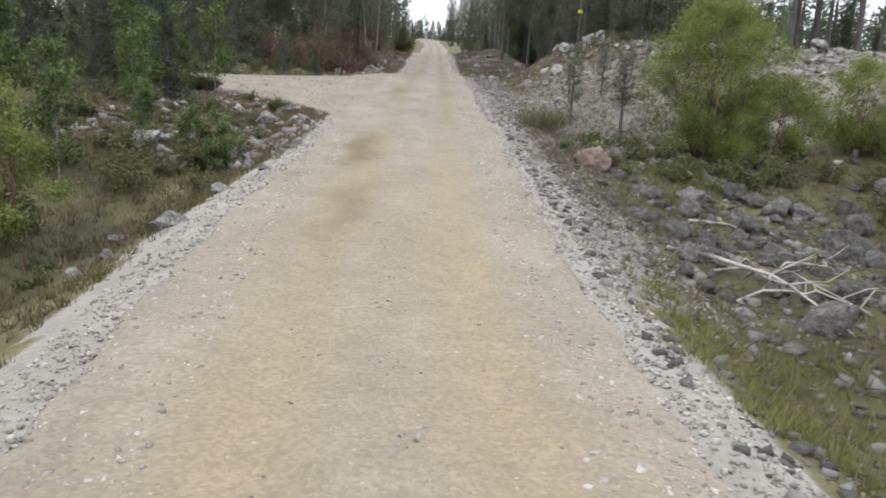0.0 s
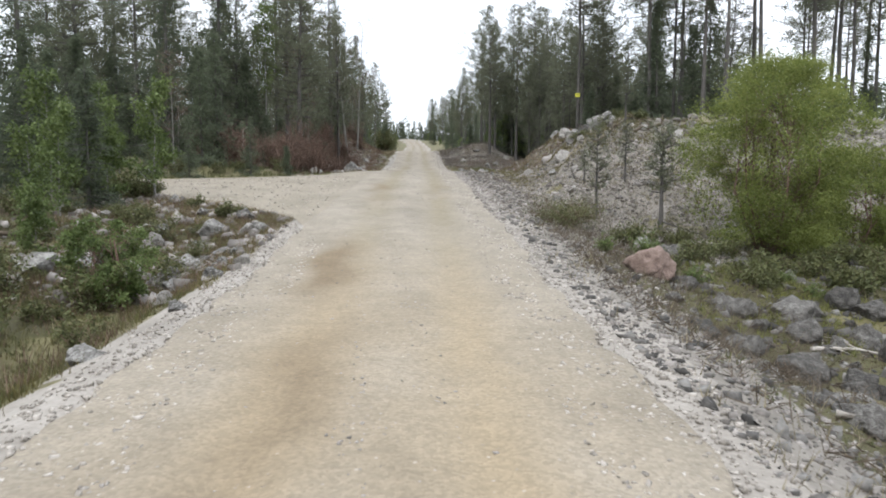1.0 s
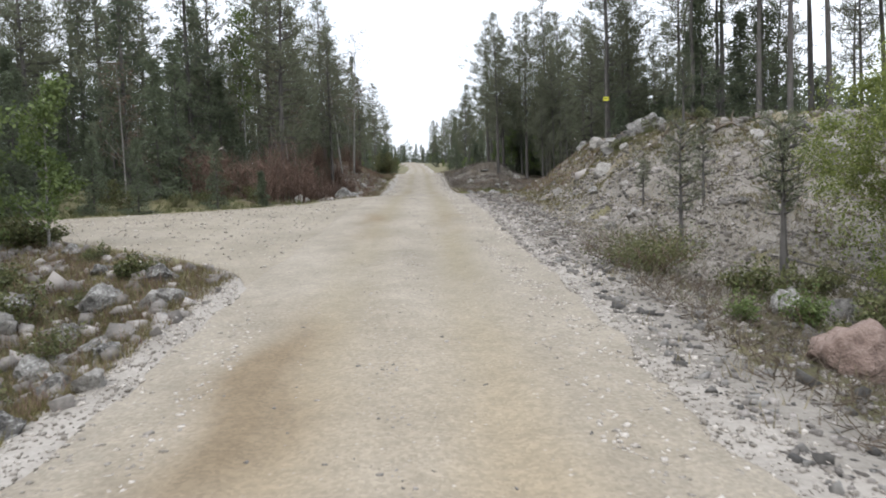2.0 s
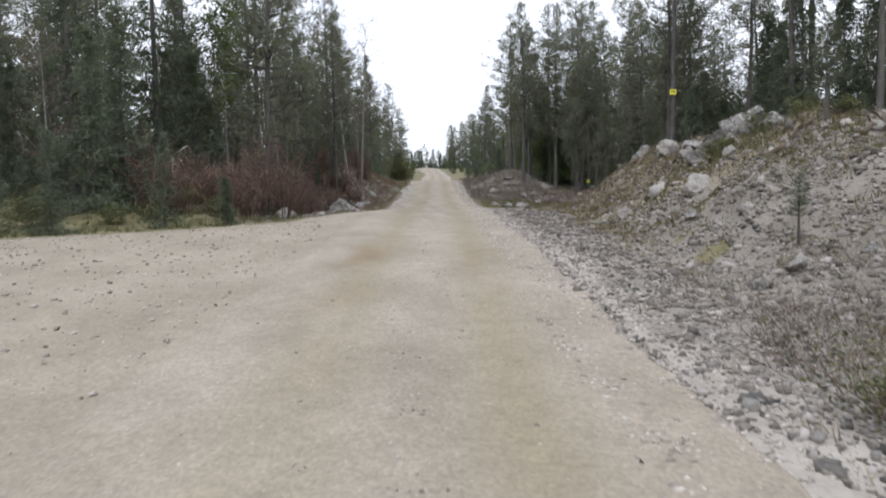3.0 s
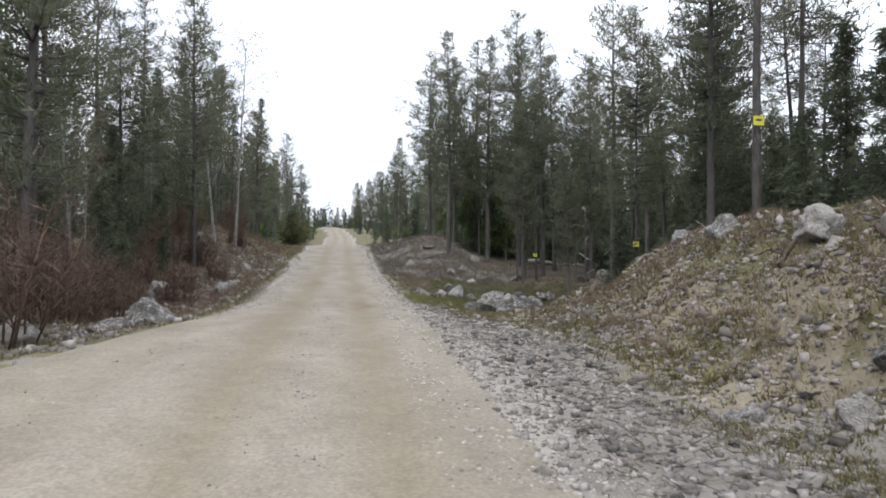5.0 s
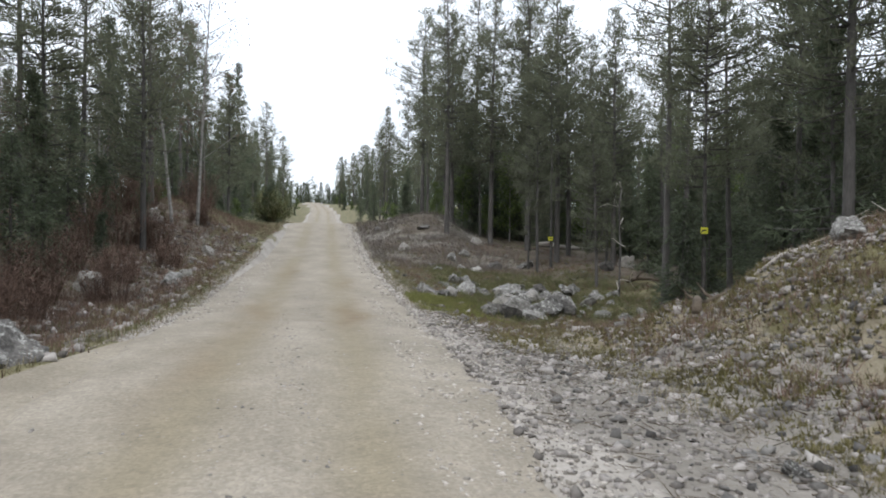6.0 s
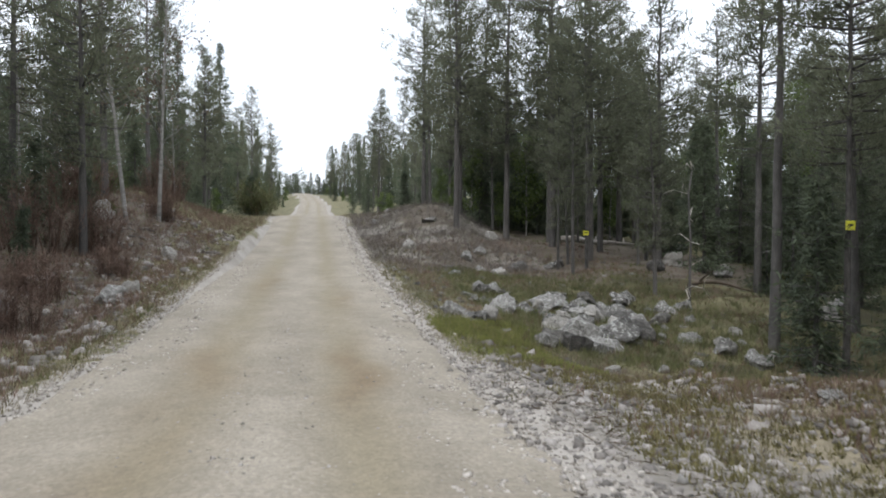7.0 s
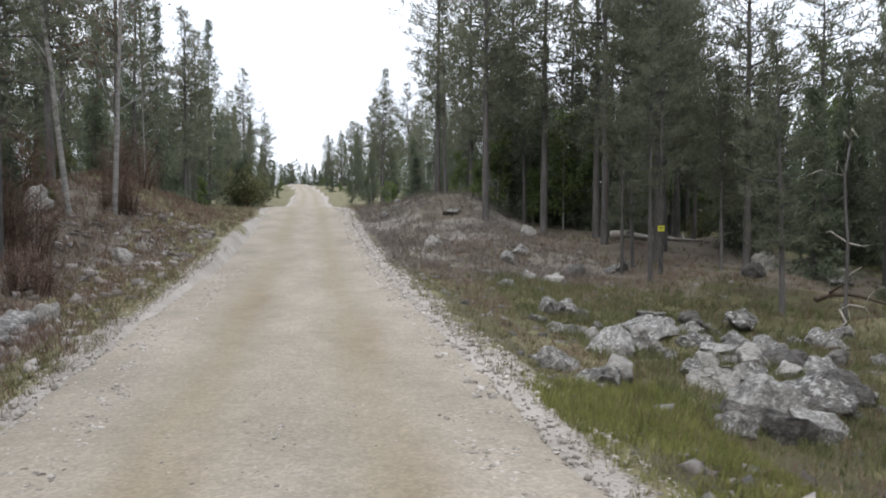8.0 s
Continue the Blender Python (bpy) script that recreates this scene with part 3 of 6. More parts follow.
def make_birch(h, seed, leaves=5000, size=0.075, crown_from=0.35, spread=0.17, split=False):
    rng = np.random.default_rng(seed)
    V, F, cs = [], [], []
    line = trunk_line(h, rng, 0.04)
    r0 = 0.0058 * h + 0.012
    tube(V, F, [line[0] - Vector((0, 0, 0.3))] + line, [r0 * 1.2] + [r0 * (1 - 0.9 * i / (len(line) - 1)) for i in range(len(line))], 7)
    twigs, limbs = [], []
    z = h * crown_from
    while z < h * 0.98:
        u = (z / h - crown_from) / (1 - crown_from)
        a = rng.uniform(0, 6.28)
        L = max(0.3, h * spread * (1 - 0.6 * u) * rng.uniform(0.6, 1.25))
        p = on_line(line, z, h)
        d = Vector((math.cos(a), math.sin(a), rng.uniform(0.5, 1.2))).normalized()
        end = p + d * L
        tip = end + Vector((d.x * 0.3 * L, d.y * 0.3 * L, -0.05 * L))
        if split:
            limbs.append(([], []))
        tube(*(limbs[-1] if split else (V, F)), [p, end, tip], [0.006 + 0.006 * L, 0.004 + 0.003 * L, 0.002], 3)
        twigs.append((p, end, tip))
        z += rng.uniform(0.10, 0.26) * (h / 8) ** 0.5
    for i in rng.integers(0, len(twigs), leaves):
        p, end, tip = twigs[i]
        t = rng.uniform(0.25, 1.6)
        q = p.lerp(end, t) if t < 1 else end.lerp(tip, (t - 1) / 0.6)
        o = rng.normal(0, 0.13 * (h / 6) ** 0.5, 3)
        cs.append((q.x + o[0], q.y + o[1], q.z + o[2] - 0.05))
    fv, ff = leaf_quads(cs, size, rng)
    return (V, F, fv, ff, limbs) if split else (V, F, fv, ff)


def make_bush(h, w, seed, stems=14, leaves=3000, size=0.05, twiggy=0, leaf_from=0.0):
    """Several stems from one root that fork, with leaves or bare twigs round their ends."""
    rng = np.random.default_rng(seed)
    V, F, cs = [], [], []
    ends = []
    for _ in range(stems):
        a, r = rng.uniform(0, 6.28), w * 0.5 * math.sqrt(rng.random())
        hh = h * rng.uniform(0.6, 1.0) * (1 - 0.35 * (r / (w * 0.5)) ** 2)
        base = Vector((math.cos(a) * r * 0.25, math.sin(a) * r * 0.25, -0.15))
        mid = Vector((math.cos(a) * r * 0.6, math.sin(a) * r * 0.6, hh * 0.5))
        top = Vector((math.cos(a) * r, math.sin(a) * r, hh))
        rad = 0.006 + 0.006 * h
        tube(V, F, [base, mid, top], [rad, rad * 0.6, 0.003], 4)
        for _ in range(7 + twiggy):
            t = rng.uniform(0.15, 1.0)
            q = base.lerp(mid, t * 2) if t < 0.5 else mid.lerp(top, t * 2 - 1)
            b = rng.uniform(0, 6.28)
            L = w * 0.24 * rng.uniform(0.4, 1.2)
            e = q + Vector((math.cos(b) * L, math.sin(b) * L, L * rng.uniform(0.2, 1.3)))
            tube(V, F, [q, e], [0.004 + 0.002 * h, 0.002], 3)
            if e.z > leaf_from * h:
                ends.append((q, e))
    for i in rng.integers(0, len(ends), leaves):
        q = ends[i][0].lerp(ends[i][1], rng.uniform(0.2, 1.15))
        o = rng.normal(0, 0.055 * w, 3)
        cs.append((q.x + o[0], q.y + o[1], max(0.02, q.z + o[2])))
    fv, ff = leaf_quads(cs if cs else [(0, 0, 0)], size, rng)
    return V, F, fv, ff


def make_bare(h, w, seed, bundles=9):
    """A leafless bush: bundles of forked stems, each a part of its own, round a first one."""
    rng = np.random.default_rng(seed)
    made = []
    for k in range(bundles + 1):
        V, F = make_bush(h * rng.uniform(0.8, 1.0), w * 0.62, seed * 20 + k, 5, 0, 0.03, 16)[:2]
        a, r = 2.4 * k, w * 0.24 * (k > 0)
        made.append(([Vector((p[0] + math.cos(a) * r, p[1] + math.sin(a) * r, p[2])) for p in V], F))
    return *made[0], [], [], made[1:]


def make_dome(h, w, seed, clumps=150, leaves=60000, size=0.026, stems=9):
    """A many-stemmed birch bush: stems fan out from one root to clumps of leaves that fill a lumpy dome down to the ground."""
    rng = np.random.default_rng(seed)
    limbs, tops = [], []
    for k in range(stems):
        a, r = 6.28 * k / stems + rng.normal(0, 0.3), w * rng.uniform(0.05, 0.30)
        base = Vector((math.cos(a) * 0.25 * rng.random(), math.sin(a) * 0.25 * rng.random(), -0.2))
        top = Vector((math.cos(a) * r, math.sin(a) * r, h * rng.uniform(0.72, 0.97)))
        mid = base.lerp(top, 0.45) + Vector((math.cos(a) * 0.12 * w, math.sin(a) * 0.12 * w, 0))
        limbs.append(([], []))
        tube(*limbs[k], [base, mid, top], [0.010 + 0.008 * h, 0.008 + 0.004 * h, 0.006], 5)
        tops.append((base, mid, top))
    centres = []
    while len(centres) < clumps:
        u, a = rng.random(), rng.uniform(0, 6.28)
        lump = 0.98 + 0.2 * math.sin(3 * a + 5 * u + seed) + 0.16 * math.sin(5 * a - 9 * u + 2 * seed)
        edge = w * 0.5 * lump * (0.55 + 0.9 * u) if u < 0.4 else w * 0.5 * lump * math.sqrt(max(0.02, 1 - ((u - 0.4) / 0.62) ** 2)) * 0.95
        r = edge * (0.25 + 0.75 * rng.random() ** 0.45)
        c = Vector((math.cos(a) * r, math.sin(a) * r, h * (0.06 + 0.92 * u)))
        k = rng.integers(stems)
        base, mid, top = tops[k]
        t = min(0.9, max(0.1, (c.z / h) * 0.8))
        q = base.lerp(mid, t * 2) if t < 0.5 else mid.lerp(top, t * 2 - 1)
        tube(*limbs[k], [q, q.lerp(c, 0.5) + Vector((0, 0, 0.05 * h * rng.random())), c], [0.010, 0.007, 0.003], 3)
        centres.append(c)
    pick = rng.integers(0, clumps, leaves)
    spread = rng.uniform(0.03, 0.07, clumps)[pick] * w
    cs = np.array([tuple(c) for c in centres])[pick] + rng.normal(0, 1, (leaves, 3)) * spread[:, None] * (1, 1, 0.75)
    cs[:, 2] = np.maximum(cs[:, 2], 0.03)
    fv, ff = leaf_quads(cs, size, rng)
    return *limbs[0], fv, ff, limbs[1:]


def tree_thing(name, made, bark, leaf, label, category, crown_name="crown", stem_name="trunk"):
    V, F, fv, ff = made[:4]
    root = tagged(new(name), label, category)
    part(stem_name, mesh_mixed(stem_name, V, F, bark, True), root)
    for lv, lf in (made[4] if len(made) > 4 else []):
        part("branch", mesh_mixed("branch", lv, lf, bark, True), root)
    if len(ff) > 1:
        part(crown_name, mesh_from(crown_name, fv, ff, leaf), root)
    return root


def plant(proto, x, y, scale=1.0, turn=0.0, sink=0.05, lean=(0, 0), group=""):
    ob = copy_thing(proto, Matrix.Translation((x, y, height(x, y) - sink)) @ Euler((lean[0], lean[1], turn)).to_matrix().to_4x4())
    ob.scale = (scale, scale, scale)
    if group:
        ob["group"] = group
    return ob


def drop_proto(ob):
    for o in [*ob.children_recursive, ob]:
        bpy.data.objects.remove(o)


PINES = [tree_thing("pine_tree", make_pine(h, 10 + i, cf, 1.0), M_PINE_BARK, M_NEEDLE, "tall slender pine with dark grey-green needles in the forest", "pine tree")
         for i, (h, cf) in enumerate([(15.5, 0.30), (14, 0.22), (16.5, 0.36), (13, 0.18), (17, 0.42)])]
HIGH_PINES = [tree_thing("pine_tree", make_pine(h, 20 + i, cf, 0.75), M_PINE_BARK, M_NEEDLE, "tall bare-stemmed pine with a high crown on the rise", "pine tree")
              for i, (h, cf) in enumerate([(15.5, 0.52), (14, 0.46), (16.5, 0.58)])]
NEAR_PINES = [tree_thing("pine_tree", make_pine(h, 30 + i, cf, 2.0, 0.30, 0.62, True), M_PLATE_BARK, M_NEEDLE, "tall pine with grey scaly bark at the forest edge", "pine tree")
              for i, (h, cf) in enumerate([(15, 0.45), (16, 0.36)])]
SPRUCES = [tree_thing("spruce_tree", make_spruce(h, 50 + i, 0.9), M_PINE_BARK, M_SPRUCE, "dark green cone-shaped spruce in the forest", "spruce tree")
           for i, h in enumerate([14, 11, 16])]
YOUNG = [tree_thing("young_spruce", make_spruce(h, 60 + i, 1.3, 0.03, 0.2, 0.30), M_PINE_BARK, M_SPRUCE, "small dark green spruce growing under the taller trees", "spruce tree")
         for i, h in enumerate([3.6, 5.5, 2.4])]
YOUNG_PINES = [tree_thing("young_pine", make_pine(h, 70 + i, 0.16, 1.5, 0.15), M_PINE_BARK, M_NEEDLE, "thin young pine growing on the stony bank", "pine tree")
               for i, h in enumerate([2.6, 1.8])]
MID = [tree_thing("spruce_tree", make_spruce(h, 65 + i, 0.85, 0.03, 0.27, 0.27), M_PINE_BARK, M_SPRUCE, "half-grown dark spruce filling the forest below the pines", "spruce tree")
       for i, h in enumerate([6.5, 8.0, 7.2])]
NEAR_MID = [tree_thing("spruce_tree", make_spruce(h, 68 + i, 2.4, 0.03, 0.2, 0.27), M_PINE_BARK, M_SPRUCE, "half-grown dark spruce behind the stony mound", "spruce tree")
            for i, h in enumerate([6.5, 7.6, 5.4])]
BARE_BIRCH = [tree_thing("bare_birch", make_birch(h, 95 + i, 1100, 0.035, 0.25, 0.2, True), M_BIRCH_BARK, M_TWIG, "slender birch still bare of leaves", "birch tree")
              for i, h in enumerate([7.5, 9.5, 6])]
BIRCHES = [tree_thing("birch_tree", make_birch(h, 80 + i, 2600, 0.085, 0.45, 0.13), M_BIRCH_BARK, M_LEAF, "slender birch with pale bark and sparse fresh leaves", "birch tree")
           for i, h in enumerate([11, 9, 12.5])]
YOUNG_BIRCH = [tree_thing("young_birch", make_birch(h, 90 + i, 2800, 0.05, 0.12, 0.24, True), M_BIRCH_BARK, M_LEAF, "young birch sapling with fresh green leaves", "birch tree")
               for i, h in enumerate([3.4, 2.6])]
SHRUBS = [tree_thing("heath_shrub", make_bush(h, w, 100 + i, 10, 1500, 0.04), M_TWIG, M_SHRUB, "low dull green heath shrub on the forest floor", "shrub", "foliage", "stem")
          for i, (h, w) in enumerate([(0.7, 1.2), (0.5, 0.9), (1.1, 1.3)])]
GREEN_SHRUBS = [tree_thing("low_shrub", make_bush(h, w, 105 + i, 12, 1500, 0.035), M_TWIG, M_LEAF, "low shrub with fresh green leaves in the ditch", "shrub", "foliage", "stem")
                for i, (h, w) in enumerate([(0.55, 0.9), (0.8, 1.1)])]
BARE = [tree_thing("bare_bush", make_bare(h, w, 110 + i), M_TWIG, M_TWIG, "leafless red-brown bush at the forest edge", "bush", "buds", "stem")
        for i, (h, w) in enumerate([(3.3, 3.4), (2.6, 2.8)])]


def scatter(n, x0, x1, y0, y1, ok, seed, gap):
    """Random places in a box, kept apart by gap, where ok(x, y) holds."""
    rng = np.random.default_rng(seed)
    got = []
    for _ in range(n * 12):
        x, y = rng.uniform(x0, x1), rng.uniform(y0, y1)
        if ok(x, y) and all((x - a) ** 2 + (y - b) ** 2 > gap * gap for a, b in got):
            got.append((x, y))
            if len(got) >= n:
                break
    return got, rng


def left_woods(x, y):
    if y < 28:
        return x < -15
    edge = np.interp(y, [28, 36, 38.5, 42, 45, 50, 60, 72, 90, 110, 190, 290], [-40, -40, -13.5, -10.0, -8.2, -7.6, -8.0, -7.4, -7.0, -7.5, -8.5, -16])
    return x < edge


def right_woods(x, y):
    edge = np.interp(y, [0, 36, 42, 45, 47, 54, 58, 68, 80, 100, 120, 190, 290], [26, 24, 14, 9.5, 8.4, 9.0, 8.6, 8.2, 7.4, 5.8, 5.4, 4.5, 0.5])
    return x > edge


def woods(n, x0, x1, y0, y1, ok, seed, gap, kinds, weights, group, smin=0.8, smax=1.12):
    places, rng = scatter(n, x0, x1, y0, y1, ok, seed, gap)
    for x, y in places:
        protos = kinds[rng.choice(len(kinds), p=weights)]
        plant(protos[rng.integers(len(protos))], x, y, rng.uniform(smin, smax), rng.uniform(0, 6.28), 0.08, tuple(rng.normal(0, 0.018, 2)), group)


# ---------------------------------------------------------------- ground and roads
def graded(near0, near1, step, out0, out1, grow=1.22):
    mid = list(np.arange(near0, near1 + 1e-6, step))
    s, v, hi = step, mid[-1], []
    while v < out1:
        s *= grow
        v += s
        hi.append(v)
    s, v, lo = step, mid[0], []
    while v > out0:
        s *= grow
        v -= s
        lo.append(v)
    return np.array(lo[::-1] + mid + hi)


def sheet(xs, ys, fn):
    gx, gy = np.meshgrid(xs, ys)
    z = fn(gx, gy)
    v = np.stack([gx, gy, z], -1).reshape(-1, 3)
    nx, ny = len(xs), len(ys)
    i = np.arange(nx * ny).reshape(ny, nx)
    f = np.stack([i[:-1, :-1], i[:-1, 1:], i[1:, 1:], i[1:, :-1]], -1).reshape(-1, 4)
    return v, f


def ground_height(x, y):
    z, inside = land(np.clip(x, -70, 70), np.clip(y, -250, 400))
    return z - 0.10 * inside


gxs, gys = graded(-16, 18, 0.3, -1500, 1500), graded(-4, 100, 0.3, -400, 2600)
gv, gf = sheet(gxs, gys, ground_height)
ground_mesh = mesh_from("ground", gv, gf, M_GROUND, True)
cx, cy = gv[:, 0], gv[:, 1]
wob = np.sin(1.3 * cx + 0.7 * cy) * 0.6 + 0.6 * np.sin(0.6 * cy - 1.1 * cx + 2) + 0.4 * np.sin(3.7 * cx + 1.9 * cy) * np.sin(2.9 * cy - 2.2 * cx)
xr_c, xl_c = np.interp(cy, GRID_Y, XR), np.interp(cy, GRID_Y, XL)
rubble = (cx > xr_c - 0.5) & (cx < xr_c + 4.4 + 1.3 * wob) & (cy > 25.5 + wob) & (cy < 57 + 2 * wob)
grit = (cx > xr_c - 0.8) & (cx < xr_c + 0.45 + 0.3 * wob)
grit |= (cx < xl_c + 0.8) & (cx > xl_c - np.interp(cy, [0, 44, 52], [0.7, 0.7, 0.25]) - 0.3 * wob)
drift = 2.4 * np.sin(0.33 * cy + 1) + 1.6 * np.sin(0.8 * cy) + 1.5 * wob
rubble |= (cx > 5) & (cx < 20.5 + drift) & (cy > 28 + wob + 1.2 * np.sin(0.5 * cx)) & (cy < 40 + wob + 1.5 * np.sin(0.4 * cx))
rubble |= (cx < -3) & (cx > -10) & (cy > 25 + wob) & (cy < 30) & (wob > 0)
rubble |= (wob > 0.25) & (cx < xl_c - 1.2) & (cx > xl_c - 3.0 + wob) & (cy > 45) & (cy < 76 + 3 * wob)
moss = (~rubble) & (cx > 2.2) & (cx < 18) & (cy > 56 + wob) & (cy < 78) & (wob > -0.35)
rust = (~rubble) & (cx < xl_c - 2.4) & (cx > -15 + wob) & (cy > 44 + wob) & (cy < 80 + 2 * wob)
rust |= (~rubble) & (cx > 8 + wob) & (cx < 17) & (cy > 72 + wob) & (cy < 92)
moss &= ~rust
rubble |= (cx > xr_c) & (cx < xr_c + 1.7 + 0.5 * wob) & (cy > 9 + wob) & (cy < 28)
soil = rubble & (cx > xr_c + 2.9 + 1.0 * wob) & (cy > 37.0 + 1.5 * wob) & (cx < 14)
rubble |= (wob > 0.1) & (cx > xr_c + 0.5) & (cx < 9) & (cy > 76 + wob) & (cy < 102)
moss |= (~rubble) & (cx > xr_c + 1.5 + 0.6 * wob) & (cx < 70) & (cy > -60) & (cy < 26 + drift) & ((wob > -0.9) | (cx > 15))
moss |= (~rubble) & (cx < xl_c - 1.6 + 0.6 * wob) & (cx > -70) & (cy > -60) & (cy < side_near(cx) - 0.6 + 0.5 * wob) & ((wob > -0.8) | (cx < -14))
rust |= (~rubble) & (cx > xr_c + 0.5) & (cx < 10 + wob) & (cy > 74 + 2 * wob) & (cy < 104)
moss &= ~rust
for layer, where in (("litter", rust), ("moss", moss), ("rubble", rubble), ("soil", soil), ("grit", grit)):
    at = ground_mesh.attributes.new(layer, "FLOAT", "POINT")
    at.data.foreach_set("value", where.astype(np.float32))
ground = tagged(new("ground", ground_mesh), "forest floor with heath, rubble and moss beside the gravel road", "ground", kind="structure")


def ragged(y, k):
    return 0.07 * np.sin(2.3 * y + k) * np.sin(0.9 * y + 2 * k) + 0.05 * np.sin(5.1 * y + 3 * k) * np.sin(1.7 * y)


road_ys = np.concatenate([np.arange(-8, 110, 0.3), np.arange(110, 300, 2.0)])
ss = np.linspace(0, 1, 37)
ry, rs = np.meshgrid(road_ys, ss, indexing="ij")
r_left = np.interp(ry, GRID_Y, XL) + ragged(ry, 1.0)
r_right = np.interp(ry, GRID_Y, XR) + ragged(ry, 4.0)
rx = r_left + (r_right - r_left) * rs
rz = land(rx, ry)[0] + 0.012 * np.sin(5 * rx + 3 * ry) * np.sin(2.2 * ry - 3 * rx) + 0.012 - 0.05 * (np.abs(rs - 0.5) > 0.49)
i = np.arange(rx.size).reshape(rx.shape)
rf = np.stack([i[:-1, :-1], i[:-1, 1:], i[1:, 1:], i[1:, :-1]], -1).reshape(-1, 4)
road_mesh = mesh_from("road", np.stack([rx, ry, rz], -1).reshape(-1, 3), rf, M_ROAD, True)


def add_track(me, lateral, name="track"):
    at = me.attributes.new(name, "FLOAT", "POINT")
    at.data.foreach_set("value", np.asarray(lateral, np.float32).ravel())


off = rx - (np.interp(ry, GRID_Y, XL) + np.interp(ry, GRID_Y, XR)) / 2
wheel = np.exp(-((off - 0.92) / 0.36) ** 2) + np.exp(-((off + 0.78) / 0.38) ** 2)
start = 1 - sstep((ry - 12) / 14)
add_track(road_mesh, np.clip(0.85 * wheel * (1 - 0.8 * start), 0, 1))
add_track(road_mesh, np.clip(start * (0.55 * wheel + 0.52 * np.exp(-(off / 2.0) ** 4)), 0, 1.0), "sand")
# damp hollows in the wheel tracks: place, half width, half length
HOLLOWS = [(-1.3, 11.8, 0.5, 1.6), (-1.85, 19.6, 0.42, 1.4), (-1.9, 33.6, 0.35, 0.7), (0.2, 33.7, 0.35, 0.6), (0.15, 31.0, 0.4, 0.6), (-1.7, 30.2, 0.5, 0.5), (-1.75, 34.2, 0.4, 0.7), (0.27, 33.1, 0.4, 0.7), (-1.75, 18.5, 0.5, 1.0), (-1.6, 54.8, 0.4, 1.2), (0.2, 55.8, 0.35, 1.0), (-1.75, 57, 0.4, 1.6), (0.2, 56.5, 0.4, 1.4), (-1.9, 50.5, 0.45, 1.6), (0.3, 64, 0.35, 1.4), (-1.7, 68, 0.35, 1.6)]
wet_spots = sum((0.95 if hy < 25 else 0.62) * np.exp(-((rx - hx + 0.15 * np.sin(2 * ry)) / (0.8 * hw)) ** 2 - ((ry - hy) / (1.7 * hl)) ** 2) for hx, hy, hw, hl in HOLLOWS)
add_track(road_mesh, np.clip(wet_spots, 0, 1), "damp")
road = tagged(new("road", road_mesh), "pale sandy gravel forest road with tan wheel tracks", "road", kind="structure")

sxs = np.arange(-44, -2.2, 0.35)
ts = np.linspace(0, 1, 44)
sx, st = np.meshgrid(sxs, ts, indexing="ij")
s_lo, s_hi = side_near(sx) + ragged(sx, 2.0), side_far(sx) + ragged(sx, 5.0)
sy = s_lo + (s_hi - s_lo) * st
sz = land(sx, sy)[0] - 0.004 + 0.01 * np.sin(5 * sx + 3 * sy)
inner = np.clip((sx - np.interp(sy, GRID_Y, XL) + 0.1) / 0.5, 0, 1)
sz = sz - 0.05 * inner
i = np.arange(sx.size).reshape(sx.shape)
sf = np.stack([i[:-1, :-1], i[1:, :-1], i[1:, 1:], i[:-1, 1:]], -1).reshape(-1, 4)
side_mesh = mesh_from("side_road", np.stack([sx, sy, sz], -1).reshape(-1, 3), sf, M_ROAD, True)
add_track(side_mesh, 0.2 + 0 * sx)
add_track(side_mesh, 0 * sx, "damp")
add_track(side_mesh, 0 * sx, "sand")
tagged(new("side_road", side_mesh), "wide gravel junction where a side road leaves the forest road", "road", kind="structure")

# ---------------------------------------------------------------- stones
def rock_mesh(name, seed, material, sub=4, cut=0.40):
    """A rough boulder: a ball cut by random planes, then broken up at three scales."""
    bm = bmesh.new()
    bmesh.ops.create_icosphere(bm, subdivisions=sub, radius=1.0)
    rng = np.random.default_rng(seed)
    planes = [(Vector(rng.normal(0, 1, 3)).normalized(), rng.uniform(cut, cut + 0.34)) for _ in range(9)]
    s = Vector((seed * 1.7, seed * 0.3, 0))
    for v in bm.verts:
        p = v.co.copy()
        for n, d in planes:
            over = p.dot(n) - d
            if over > 0:
                p -= n * over
        k = 1 + 0.20 * noise.noise(p * 1.6 + s) + 0.13 * noise.noise(p * 3.7 + s) - 0.17 * abs(noise.noise(p * 5.5 + s)) + 0.07 * noise.noise(p * 13 + s)
        p *= 1.35 * k
        v.co = Vector((p.x, p.y * 0.85, p.z * 0.75))
    me = bpy.data.meshes.new(name)
    bm.to_mesh(me)
    bm.free()
    me.materials.append(material)
    me.polygons.foreach_set("use_smooth", np.ones(len(me.polygons), bool))
    return me


M_DARK_ROCK = shade("dark_granite", [(0.03, 0.028, 0.025), (0.065, 0.060, 0.053), (0.115, 0.107, 0.096), (0.19, 0.18, 0.163)], scale=2.6, fine=11, bump=1.0, obj_random=0.2, bump_dist=0.10, detail=9, lichen=(4.0, 0.62, (0.15, 0.148, 0.135)))
DARK_ROCKS = [rock_mesh("boulder", 260 + i, M_DARK_ROCK) for i in range(5)]
GREY_ROCKS = [rock_mesh("boulder", 200 + i, M_ROCK) for i in range(6)]
PALE_ROCKS = [rock_mesh("boulder", 220 + i, M_PALE_ROCK) for i in range(4)]
RED_ROCK = rock_mesh("boulder", 243, M_RED_ROCK, cut=0.58)


